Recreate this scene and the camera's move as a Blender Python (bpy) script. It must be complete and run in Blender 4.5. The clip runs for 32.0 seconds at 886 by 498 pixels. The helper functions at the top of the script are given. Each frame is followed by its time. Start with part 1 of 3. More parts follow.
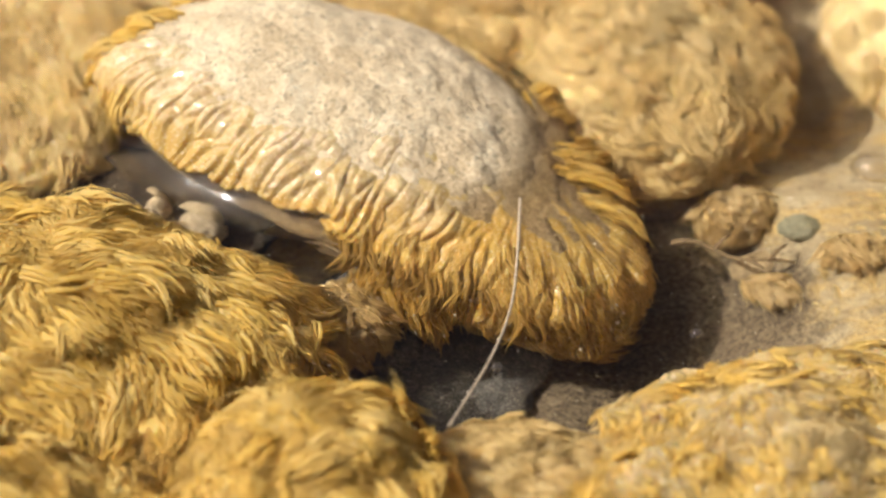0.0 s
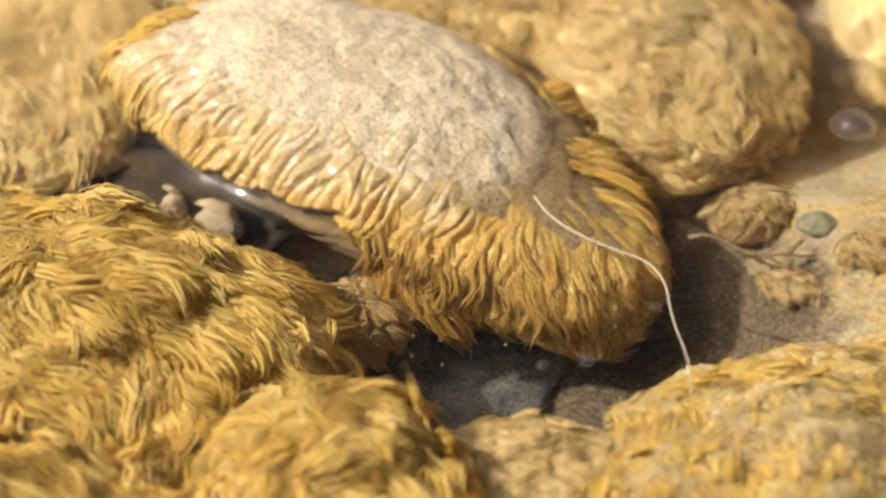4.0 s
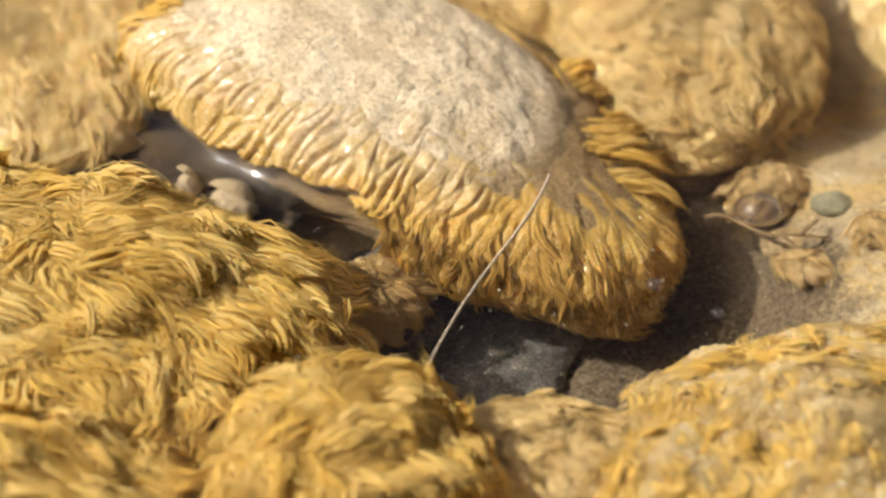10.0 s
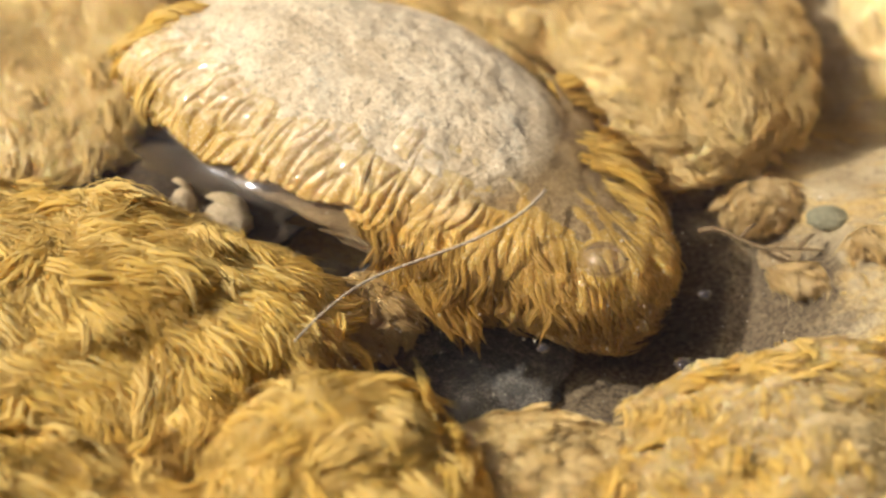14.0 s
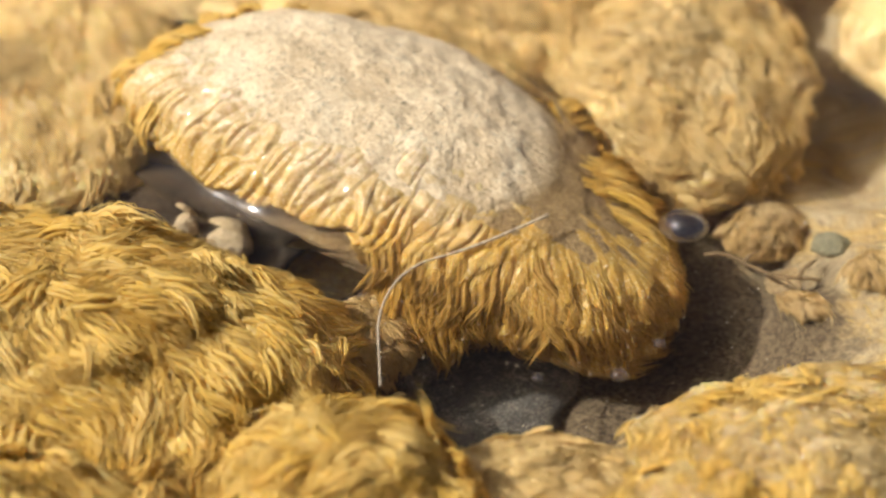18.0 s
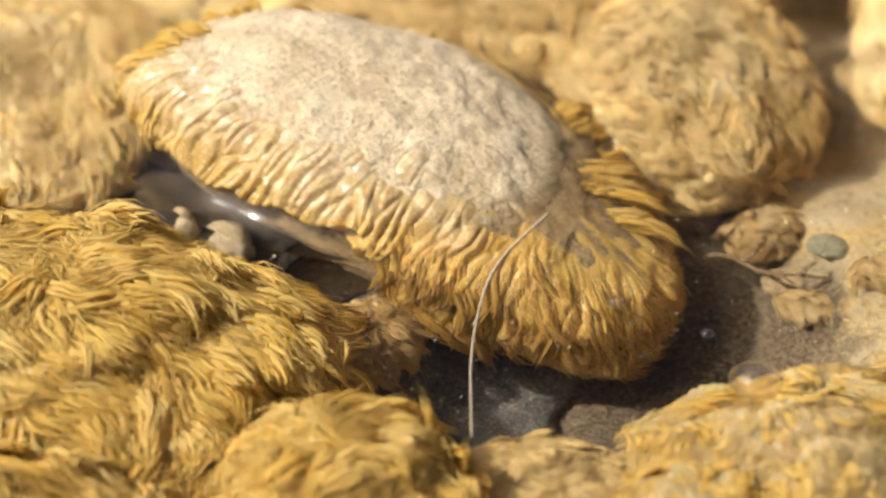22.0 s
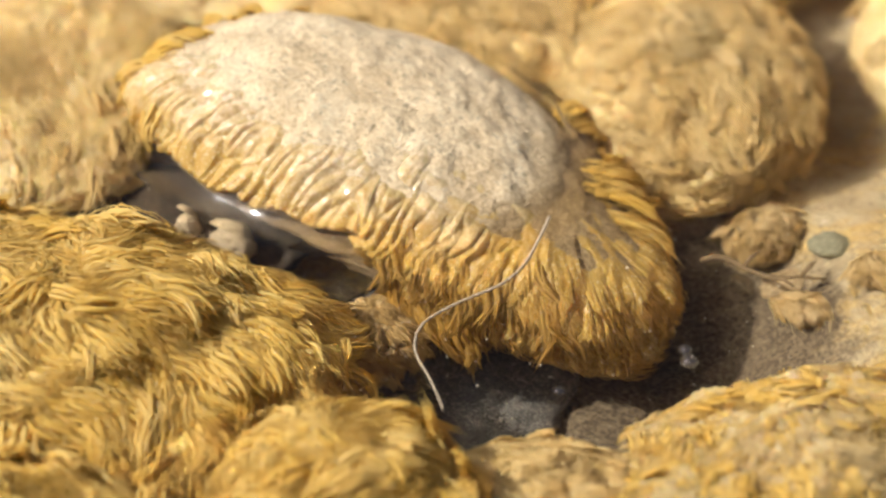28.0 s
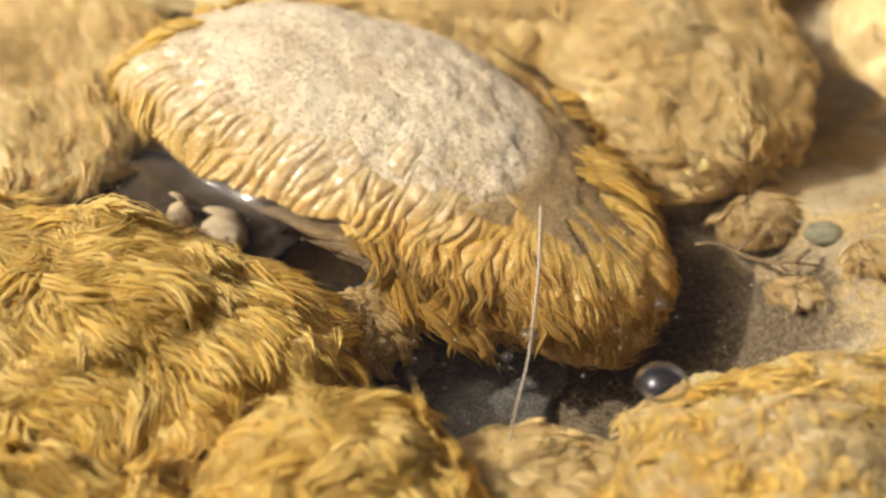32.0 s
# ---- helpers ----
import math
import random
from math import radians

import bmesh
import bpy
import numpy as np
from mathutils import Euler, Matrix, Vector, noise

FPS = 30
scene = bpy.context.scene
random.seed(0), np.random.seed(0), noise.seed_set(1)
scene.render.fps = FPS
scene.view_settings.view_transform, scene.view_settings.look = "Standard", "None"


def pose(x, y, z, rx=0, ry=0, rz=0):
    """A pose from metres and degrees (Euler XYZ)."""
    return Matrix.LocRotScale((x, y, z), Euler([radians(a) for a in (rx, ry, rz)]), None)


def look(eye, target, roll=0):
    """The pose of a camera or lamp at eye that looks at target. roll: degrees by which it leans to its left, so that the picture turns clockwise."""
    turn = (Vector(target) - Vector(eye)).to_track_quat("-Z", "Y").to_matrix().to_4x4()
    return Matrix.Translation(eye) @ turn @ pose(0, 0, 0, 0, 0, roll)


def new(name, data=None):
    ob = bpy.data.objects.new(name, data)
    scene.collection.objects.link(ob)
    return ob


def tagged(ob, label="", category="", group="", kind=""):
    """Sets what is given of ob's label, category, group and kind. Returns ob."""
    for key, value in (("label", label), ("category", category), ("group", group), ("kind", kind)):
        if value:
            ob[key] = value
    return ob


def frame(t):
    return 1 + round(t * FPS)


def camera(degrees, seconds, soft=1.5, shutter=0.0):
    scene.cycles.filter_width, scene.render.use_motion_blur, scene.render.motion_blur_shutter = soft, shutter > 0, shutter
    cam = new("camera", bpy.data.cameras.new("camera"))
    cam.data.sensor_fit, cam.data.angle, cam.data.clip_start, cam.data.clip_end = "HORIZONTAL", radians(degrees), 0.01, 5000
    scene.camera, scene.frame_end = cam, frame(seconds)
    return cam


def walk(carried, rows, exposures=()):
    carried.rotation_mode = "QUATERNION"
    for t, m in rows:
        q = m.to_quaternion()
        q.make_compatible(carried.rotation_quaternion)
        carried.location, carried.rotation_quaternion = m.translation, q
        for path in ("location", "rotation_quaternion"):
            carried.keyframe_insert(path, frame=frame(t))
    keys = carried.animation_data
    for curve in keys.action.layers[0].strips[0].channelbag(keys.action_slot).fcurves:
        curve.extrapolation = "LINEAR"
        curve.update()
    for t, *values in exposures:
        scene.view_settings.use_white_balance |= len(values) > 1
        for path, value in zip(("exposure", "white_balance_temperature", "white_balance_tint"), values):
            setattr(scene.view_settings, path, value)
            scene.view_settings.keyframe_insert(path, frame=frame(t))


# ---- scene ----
# ---- camera and its slow pan and tilt ----
LENS = 25.0
cam = camera(LENS, 32.0, soft=2.6, shutter=0.4)
TILT = 38.0
REACH = 0.316
EYE = Vector((0.0, -REACH * math.cos(radians(TILT)), REACH * math.sin(radians(TILT))))
FOCAL = 784.0 / math.tan(radians(LENS / 2))
BASE = pose(*EYE, 90.0 - TILT, 0, 0)
cam.data.dof.use_dof = True
cam.data.dof.focus_distance = 0.309
cam.data.dof.aperture_fstop = 12.5


def aim(dx, dy):
    """The camera turned so that the view slides by dx, dy from its basic aim."""
    return BASE @ pose(0, 0, 0, math.degrees(math.atan(dy / FOCAL)), math.degrees(math.atan(dx / FOCAL)), 0)


SLIDE = """0:-51,-33 0.5:-48,-33 1:-44,-32 1.5:-43,-30 2:-44,-33 2.5:-44,-35 3:-41,-36 3.5:-34,-35
5.5:0,-53 6:5,-59 6.5:7,-62 7:11,-65 7.5:12,-67 8:12,-70 8.5:8,-73 9:3,-75 9.5:1,-75 10:1,-75 10.5:3,-73 11:3,-70
11.5:1,-65 12:1,-62 12.5:0,-61 13:-2,-59 13.5:-5,-53 14:-8,-47 14.5:-9,-42 16.5:-6,-7 17:-3,-7 17.5:-2,-6 18:-3,-4
18.5:-6,-6 19:-8,-6 20:-6,-6 21:-5,-6 22:-3,-5 22.5:-3,-3 23:-3,0 24:-3,3 24.5:-2,5 25:-3,8 25.5:-3,11
27.5:1,7 28:0,0 28.5:-2,-4 29:-5,-7 29.5:-6,-10 30:-8,-13 30.5:-9,-15 31:-11,-15 31.5:-14,-16 32:-15,-18"""
slides = [(float(a.split(":")[0]), *map(float, a.split(":")[1].split(","))) for a in SLIDE.split()]
walk(cam, [(t, aim(dx, dy)) for t, dx, dy in slides], [(0, -0.15, 6300, 10), (32, -0.15, 6300, 10)])

# ---- sky and sun ----
SUN = Vector((-0.61, -0.10, 0.79)).normalized()
world = bpy.data.worlds.new("sky")
scene.world = world
world.use_nodes = True
wt = world.node_tree
sky = wt.nodes.new("ShaderNodeTexSky")
sky.sky_type = "NISHITA"
sky.sun_disc = False
sky.dust_density = 8.0
sky.air_density = 0.4
sky.ozone_density = 0.5
sky.sun_elevation = math.asin(SUN.z)
sky.sun_rotation = math.atan2(SUN.x, SUN.y) % (2 * math.pi)
wt.links.new(sky.outputs[0], wt.nodes["Background"].inputs[0])
wt.nodes["Background"].inputs[1].default_value = 0.100
sun_data = bpy.data.lights.new("sun", "SUN")
sun_data.energy, sun_data.angle, sun_data.color = 4.3, radians(0.5), (1.0, 0.96, 0.88)
sun = new("sun", sun_data)
sun.matrix_world = look(SUN * 3, (0, 0, 0))


# ---- materials ----
class Nodes:
    """Short hand for building a node material."""

    def __init__(self, name):
        self.mat = bpy.data.materials.new(name)
        self.mat.use_nodes = True
        self.tree = self.mat.node_tree
        self.tree.nodes.clear()
        self.out = self.add("OutputMaterial")

    def add(self, kind, **inputs):
        n = self.tree.nodes.new("ShaderNode" + kind)
        for key, value in inputs.items():
            self.put(n.inputs[key.replace("_", " ")], value)
        return n

    def put(self, socket, value):
        if isinstance(value, bpy.types.NodeSocket):
            self.tree.links.new(value, socket)
        else:
            socket.default_value = value

    def noise(self, scale, detail=4.0, rough=0.55, vector=None, distort=0.0):
        n = self.add("TexNoise", Scale=scale, Detail=detail, Roughness=rough, Distortion=distort)
        self.put(n.inputs["Vector"], vector or self.place())
        return n.outputs["Fac"]

    def place(self):
        return self.add("TexCoord").outputs["Object"]

    def stretch(self, x, y, z):
        m = self.add("Mapping")
        self.put(m.inputs["Vector"], self.place())
        m.inputs["Scale"].default_value = (x, y, z)
        return m.outputs[0]

    def ramp(self, fac, *stops):
        n = self.add("ValToRGB")
        self.put(n.inputs[0], fac)
        els = n.color_ramp.elements
        while len(els) < len(stops):
            els.new(0.5)
        for e, (p, c) in zip(els, stops):
            e.position, e.color = p, (*c, 1) if len(c) == 3 else (c[0], c[0], c[0], 1)
        return n.outputs[0]

    def mix(self, fac, a, b, blend="MIX"):
        n = self.add("MixRGB")
        n.blend_type = blend
        for i, v in enumerate((fac, a, b)):
            self.put(n.inputs[i], (*v, 1) if isinstance(v, tuple) and len(v) == 3 else v)
        return n.outputs[0]

    def calc(self, op, a, b=0.0):
        n = self.add("Math")
        n.operation = op
        self.put(n.inputs[0], a), self.put(n.inputs[1], b)
        return n.outputs[0]

    def bump(self, height, strength, distance):
        return self.add("Bump", Height=height, Strength=strength, Distance=distance).outputs[0]

    def finish(self, shader):
        self.tree.links.new(shader, self.out.inputs[0])
        return self.mat


def algae_material(name, dark, mid, pale, island=False, gloss=0.45, clear=0.50, wet=0.0, deep=0.0, crusted=False, relief=0.00010, grit=0.35):
    """Wet filamentous algae: fibres along the lock, light passes through them."""
    m = Nodes(name)
    chance = m.add("NewGeometry").outputs["Random Per Island"] if island else m.add("ObjectInfo").outputs["Random"]
    spot = m.add("NewGeometry").outputs["Position"]
    fibre = m.add("Mapping")
    m.put(fibre.inputs["Vector"], m.add("TexCoord").outputs["UV"])
    fibre.inputs["Scale"].default_value = (1.5, 13.0, 1.0)
    shift = m.add("CombineXYZ", X=m.calc("MULTIPLY", chance, 37.0))
    m.put(fibre.inputs["Location"], shift.outputs[0])
    thread = m.noise(1.0, 3.0, 0.6, vector=fibre.outputs[0])
    hair = m.add("Mapping")
    m.put(hair.inputs["Vector"], fibre.outputs[0])
    hair.inputs["Scale"].default_value = (1.6, 3.4, 1.0)
    fine = m.noise(1.0, 3.0, 0.6, vector=hair.outputs[0])
    broad = m.noise(65.0, 3.0, vector=spot)
    strong = lambda v, k, w: m.calc("MULTIPLY", m.calc("ADD", m.calc("MULTIPLY", m.calc("SUBTRACT", v, 0.5), k), 0.5), w)
    blend = m.calc("ADD", m.calc("ADD", m.calc("MULTIPLY", chance, 0.18), strong(thread, 1.5, 0.42)), m.calc("ADD", strong(fine, 1.6, 0.24), m.calc("MULTIPLY", broad, 0.36)))
    colour = m.ramp(blend, (0.28, dark), (0.50, mid), (0.74, pale))
    # pale grains of silt caught between the threads
    grains = m.ramp(m.noise(2300.0, 2.0, 0.5, vector=spot), (0.60, (0, 0, 0)), (0.67, (0.7, 0.7, 0.7)))
    colour = m.mix(grains, colour, (0.86, 0.74, 0.52))
    if crusted:
        # dried silt clings to the upper part
        spot3 = m.add("SeparateXYZ", Vector=m.place())
        high = m.calc("ADD", spot3.outputs["Z"], m.calc("MULTIPLY", spot3.outputs["X"], 0.15))
        rise = m.calc("ADD", m.calc("MULTIPLY", high, 70.0), m.calc("MULTIPLY", m.noise(110.0, 5.0, 0.65), 1.5))
        colour = m.mix(m.ramp(m.calc("SUBTRACT", rise, 1.24), (0.05, (0, 0, 0)), (0.80, (0.95, 0.95, 0.95))), colour, m.ramp(m.noise(900.0, 5.0, 0.7), (0.35, (0.46, 0.33, 0.175)), (0.50, (0.69, 0.535, 0.325)), (0.66, (0.86, 0.72, 0.50))))
    height = m.calc("ADD", m.calc("ADD", thread, m.calc("MULTIPLY", fine, 0.5)), m.calc("MULTIPLY", m.noise(2600.0, 3.0, vector=spot), grit))
    normal = m.bump(height, 0.9, relief)
    body = m.add("BsdfPrincipled", Base_Color=colour, Roughness=gloss, Normal=normal)
    body.inputs["Specular IOR Level"].default_value = 0.12
    if deep:
        body.inputs["Subsurface Weight"].default_value = deep
        body.inputs["Subsurface Radius"].default_value = (1.0, 0.68, 0.26)
        body.inputs["Subsurface Scale"].default_value = 0.0022
    if wet:
        body.inputs["Coat Weight"].default_value = wet
        body.inputs["Coat Roughness"].default_value = 0.06
        m.put(body.inputs["Coat Normal"], m.bump(m.noise(700.0, 2.0, vector=spot), 0.14, 0.0006))
    thin = m.add("BsdfTranslucent", Color=m.mix(0.8, colour, (1.0, 0.84, 0.42)))
    both = m.add("MixShader", Fac=clear)
    m.tree.links.new(body.outputs[0], both.inputs[1])
    m.tree.links.new(thin.outputs[0], both.inputs[2])
    return m.finish(both.outputs[0])


GOLD = ((0.56, 0.32, 0.045), (0.76, 0.49, 0.095), (0.88, 0.67, 0.25))
CREAM = ((0.42, 0.26, 0.08), (0.68, 0.48, 0.20), (0.82, 0.68, 0.43))
BROWN = ((0.73, 0.53, 0.21), (0.85, 0.66, 0.31), (0.91, 0.77, 0.45))
SKIRT = ((0.33, 0.180, 0.027), (0.49, 0.295, 0.060), (0.62, 0.42, 0.13))
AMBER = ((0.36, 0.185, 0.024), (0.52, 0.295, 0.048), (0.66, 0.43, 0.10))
lock_gold = algae_material("algae_gold", *SKIRT)
FLEECE = ((0.68, 0.425, 0.060), (0.89, 0.625, 0.135), (0.94, 0.75, 0.30))
lock_fleece = algae_material("algae_fleece", *FLEECE)
mat_fleece = algae_material("algae_mat_fleece", *FLEECE, island=True)
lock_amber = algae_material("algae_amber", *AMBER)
lock_cream = algae_material("algae_cream", *CREAM)
lock_brown = algae_material("algae_brown", *BROWN)
mat_gold = algae_material("algae_mat_gold", *SKIRT, island=True)
HAIR = ((0.57, 0.318, 0.050), (0.78, 0.495, 0.118), (0.89, 0.68, 0.30))
mat_hair = algae_material("algae_hair", *HAIR, island=True, clear=0.40)
mat_hair_amber = algae_material("algae_hair_amber", (0.42, 0.23, 0.03), (0.58, 0.35, 0.065), (0.70, 0.48, 0.13), island=True, clear=0.40)
mat_hair_gold = algae_material("algae_hair_gold", (0.70, 0.44, 0.065), (0.88, 0.605, 0.135), (0.94, 0.75, 0.31), island=True, clear=0.40)
mat_hair_tan = algae_material("algae_hair_tan", (0.74, 0.54, 0.21), (0.84, 0.65, 0.30), (0.90, 0.76, 0.44), island=True, clear=0.40)
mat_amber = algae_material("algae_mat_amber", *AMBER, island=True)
mat_cream = algae_material("algae_mat_cream", *CREAM, island=True)
STRAGGLY = ((0.26, 0.16, 0.05), (0.46, 0.30, 0.11), (0.64, 0.46, 0.22))
lock_straggly = algae_material("algae_straggly", *STRAGGLY)
mat_straggly = algae_material("algae_mat_straggly", *STRAGGLY, island=True)
skin_straggly = algae_material("algae_skin_straggly", *STRAGGLY, clear=0.0, relief=0.0006)
mat_brown = algae_material("algae_mat_brown", *BROWN, island=True)


skin_gold = algae_material("algae_skin_gold", *GOLD, clear=0.0, deep=0.45, gloss=0.5, relief=0.0004)
skin_cream = algae_material("algae_skin_cream", *SKIRT, clear=0.0, deep=0.35, gloss=0.42, wet=1.0, crusted=True, relief=0.00018)
skin_turf = algae_material("algae_skin_turf", (0.45, 0.27, 0.07), (0.68, 0.46, 0.16), (0.82, 0.66, 0.38), clear=0.0, deep=0.6, gloss=0.55, relief=0.0006, grit=1.6)
skin_brown = algae_material("algae_skin_brown", *BROWN, clear=0.0, deep=0.4, gloss=0.55, relief=0.0003)


def stone_material(name, low, mid, high, specks=0.0, scale=1.0, gloss=0.75, relief=0.0006, tide=None):
    m = Nodes(name)
    grain = m.noise(1500.0 * scale, 5.0, 0.7)
    patch = m.noise(120.0 * scale, 4.0, 0.6)
    colour = m.ramp(m.calc("ADD", m.calc("MULTIPLY", grain, 0.68), m.calc("MULTIPLY", patch, 0.32)), (0.34, low), (0.5, mid), (0.65, high))
    if specks:
        spots = m.ramp(m.noise(640.0 * scale, 4.0, 0.75), (0.56, (0.0, 0.0, 0.0)), (0.66, (specks, specks, specks)))
        colour = m.mix(spots, colour, tuple(c * 0.35 for c in low))
        blot = m.ramp(m.noise(75.0 * scale, 5.0, 0.7), (0.50, (0.0, 0.0, 0.0)), (0.68, (specks, specks, specks)))
        colour = m.mix(blot, colour, tuple(c * 0.95 for c in low))
    if tide is not None:
        # the lower part is stained brown by the water
        low_down = m.calc("ADD", m.add("SeparateXYZ", Vector=m.place()).outputs["Z"], m.calc("MULTIPLY", m.calc("SUBTRACT", m.noise(90.0, 4.0, 0.6), 0.5), 0.006))
        stain = m.ramp(m.calc("MULTIPLY", m.calc("SUBTRACT", low_down, tide), 300.0), (0.0, (0.92, 0.92, 0.92)), (1.0, (0, 0, 0)))
        colour = m.mix(stain, colour, m.ramp(grain, (0.35, (0.20, 0.13, 0.058)), (0.65, (0.44, 0.31, 0.155))))
    height = m.calc("ADD", grain, m.calc("MULTIPLY", m.noise(420.0 * scale, 4.0, 0.65), 1.6))
    body = m.add("BsdfPrincipled", Base_Color=colour, Roughness=m.ramp(patch, (0.3, (gloss - 0.12,)), (0.7, (gloss + 0.12,))), Normal=m.bump(height, 0.9, relief))
    return m.finish(body.outputs[0])


crust = stone_material("pale_silt_crust", (0.56, 0.40, 0.21), (0.82, 0.65, 0.40), (0.94, 0.82, 0.58), 0.62, 1.0, relief=0.0007, tide=0.0090)
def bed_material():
    """Pale silt, with the boulder's shade in the hollow deepened by dark brown colour."""
    m = Nodes("bed_silt")
    grain, patch = m.noise(1250.0, 5.0, 0.72), m.noise(95.0, 4.0, 0.6)
    pale = m.ramp(m.calc("ADD", m.calc("MULTIPLY", grain, 0.5), m.calc("MULTIPLY", patch, 0.5)), (0.33, (0.28, 0.20, 0.10)), (0.50, (0.46, 0.36, 0.21)), (0.66, (0.62, 0.52, 0.34)))
    # thin films of yellow algae lie on the silt
    film = m.ramp(m.noise(85.0, 5.0, 0.7, vector=m.stretch(0.7, 1.5, 1.0)), (0.47, (0, 0, 0)), (0.60, (0.9, 0.9, 0.9)))
    pale = m.mix(film, pale, m.ramp(grain, (0.35, (0.42, 0.27, 0.08)), (0.65, (0.66, 0.47, 0.19))))
    rot = m.ramp(m.noise(620.0, 4.0, 0.75), (0.57, (0, 0, 0)), (0.66, (0.7, 0.7, 0.7)))
    pale = m.mix(rot, pale, (0.13, 0.095, 0.055))
    # shade put into the colour: a ragged dark oval over the hollow
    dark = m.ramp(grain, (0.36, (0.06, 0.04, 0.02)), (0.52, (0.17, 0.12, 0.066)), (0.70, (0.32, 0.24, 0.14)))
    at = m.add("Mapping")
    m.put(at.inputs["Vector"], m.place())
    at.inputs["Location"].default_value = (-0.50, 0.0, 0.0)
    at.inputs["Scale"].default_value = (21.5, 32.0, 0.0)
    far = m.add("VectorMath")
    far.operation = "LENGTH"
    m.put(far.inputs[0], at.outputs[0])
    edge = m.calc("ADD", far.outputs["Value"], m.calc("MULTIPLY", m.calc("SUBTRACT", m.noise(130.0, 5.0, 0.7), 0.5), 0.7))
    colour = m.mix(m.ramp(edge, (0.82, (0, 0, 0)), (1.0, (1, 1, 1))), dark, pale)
    height = m.calc("ADD", grain, m.calc("MULTIPLY", m.noise(400.0, 4.0, 0.65), 1.6))
    body = m.add("BsdfPrincipled", Base_Color=colour, Roughness=0.75, Normal=m.bump(height, 0.9, 0.0007))
    return m.finish(body.outputs[0])


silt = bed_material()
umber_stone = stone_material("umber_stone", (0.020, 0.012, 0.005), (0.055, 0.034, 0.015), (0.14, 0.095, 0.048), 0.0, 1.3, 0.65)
dark_stone = stone_material("dark_stone", (0.05, 0.045, 0.04), (0.15, 0.135, 0.115), (0.50, 0.45, 0.37), 0.0, 1.6, 0.6)
tan_stone = stone_material("tan_stone", (0.28, 0.19, 0.09), (0.46, 0.33, 0.17), (0.60, 0.46, 0.27), 0.4, 1.0, 0.7)
green_stone = stone_material("grey_green_stone", (0.16, 0.15, 0.09), (0.30, 0.28, 0.18), (0.42, 0.39, 0.27), 0.2, 1.0, 0.6)
pale_stone = stone_material("pale_pebble", (0.42, 0.32, 0.19), (0.60, 0.47, 0.30), (0.72, 0.60, 0.42), 0.2, 1.0, 0.65)


def water_material(name, rough):
    m = Nodes(name)
    fres = m.add("Fresnel", IOR=1.33).outputs[0]
    normal = m.bump(m.noise(240.0, 2.0, 0.4), 0.05, 0.0015)
    shine = m.add("BsdfGlossy", Color=(1, 1, 1, 1), Roughness=rough, Normal=normal)
    pass_ = m.add("BsdfRefraction", Color=(0.95, 0.93, 0.875, 1), Roughness=0.0, IOR=1.33, Normal=normal)
    both = m.add("MixShader", Fac=fres)
    m.tree.links.new(pass_.outputs[0], both.inputs[1])
    m.tree.links.new(shine.outputs[0], both.inputs[2])
    return m.finish(both.outputs[0])


def film_material():
    m = Nodes("bubble_film")
    fres = m.add("LayerWeight", Blend=0.35).outputs["Facing"]
    fac = m.calc("ADD", m.calc("MULTIPLY", m.calc("POWER", fres, 2.2), 0.95), 0.07)
    shine = m.add("BsdfGlossy", Color=(1, 1, 1, 1), Roughness=0.04)
    clear = m.add("BsdfTransparent", Color=(0.99, 0.975, 0.94, 1))
    both = m.add("MixShader", Fac=fac)
    m.tree.links.new(clear.outputs[0], both.inputs[1])
    m.tree.links.new(shine.outputs[0], both.inputs[2])
    return m.finish(both.outputs[0])


def plain_material(name, colour, rough=0.5, clear=0.0):
    m = Nodes(name)
    tone = m.mix(m.noise(800.0, 3.0), tuple(c * 0.75 for c in colour), tuple(min(1, c * 1.2) for c in colour))
    body = m.add("BsdfPrincipled", Base_Color=tone, Roughness=rough)
    return m.finish(body.outputs[0])


water_mat = water_material("clear_water", 0.03)
rim_mat = water_material("water_rim", 0.11)
film_mat = film_material()
thread_mat = plain_material("pale_fibre", (0.42, 0.335, 0.23), 0.5)
twig_mat = plain_material("brown_twig", (0.20, 0.13, 0.06), 0.7)
speck_mat = plain_material("drifting_grain", (0.75, 0.66, 0.5), 0.5)


# ---- mesh helpers ----
def mesh_of(name, verts, faces, material, smooth=True, uv=None):
    me = bpy.data.meshes.new(name)
    verts = np.asarray(verts, dtype=np.float32).reshape(-1, 3)
    me.from_pydata(verts, [], faces) if not isinstance(faces, np.ndarray) else me.from_pydata(verts.tolist(), [], faces.tolist())
    me.materials.append(material)
    if smooth:
        me.polygons.foreach_set("use_smooth", np.ones(len(me.polygons), dtype=bool))
    if uv is not None:
        loops = np.empty(len(me.loops), dtype=np.int64)
        me.loops.foreach_get("vertex_index", loops)
        me.uv_layers.new(name="UVMap").data.foreach_set("uv", uv[loops].astype(np.float32).ravel())
    me.update()
    return me


def part(name, me, parent, label="", kind=""):
    ob = new(name, me)
    ob.parent = parent
    return tagged(ob, label=label, kind=kind)


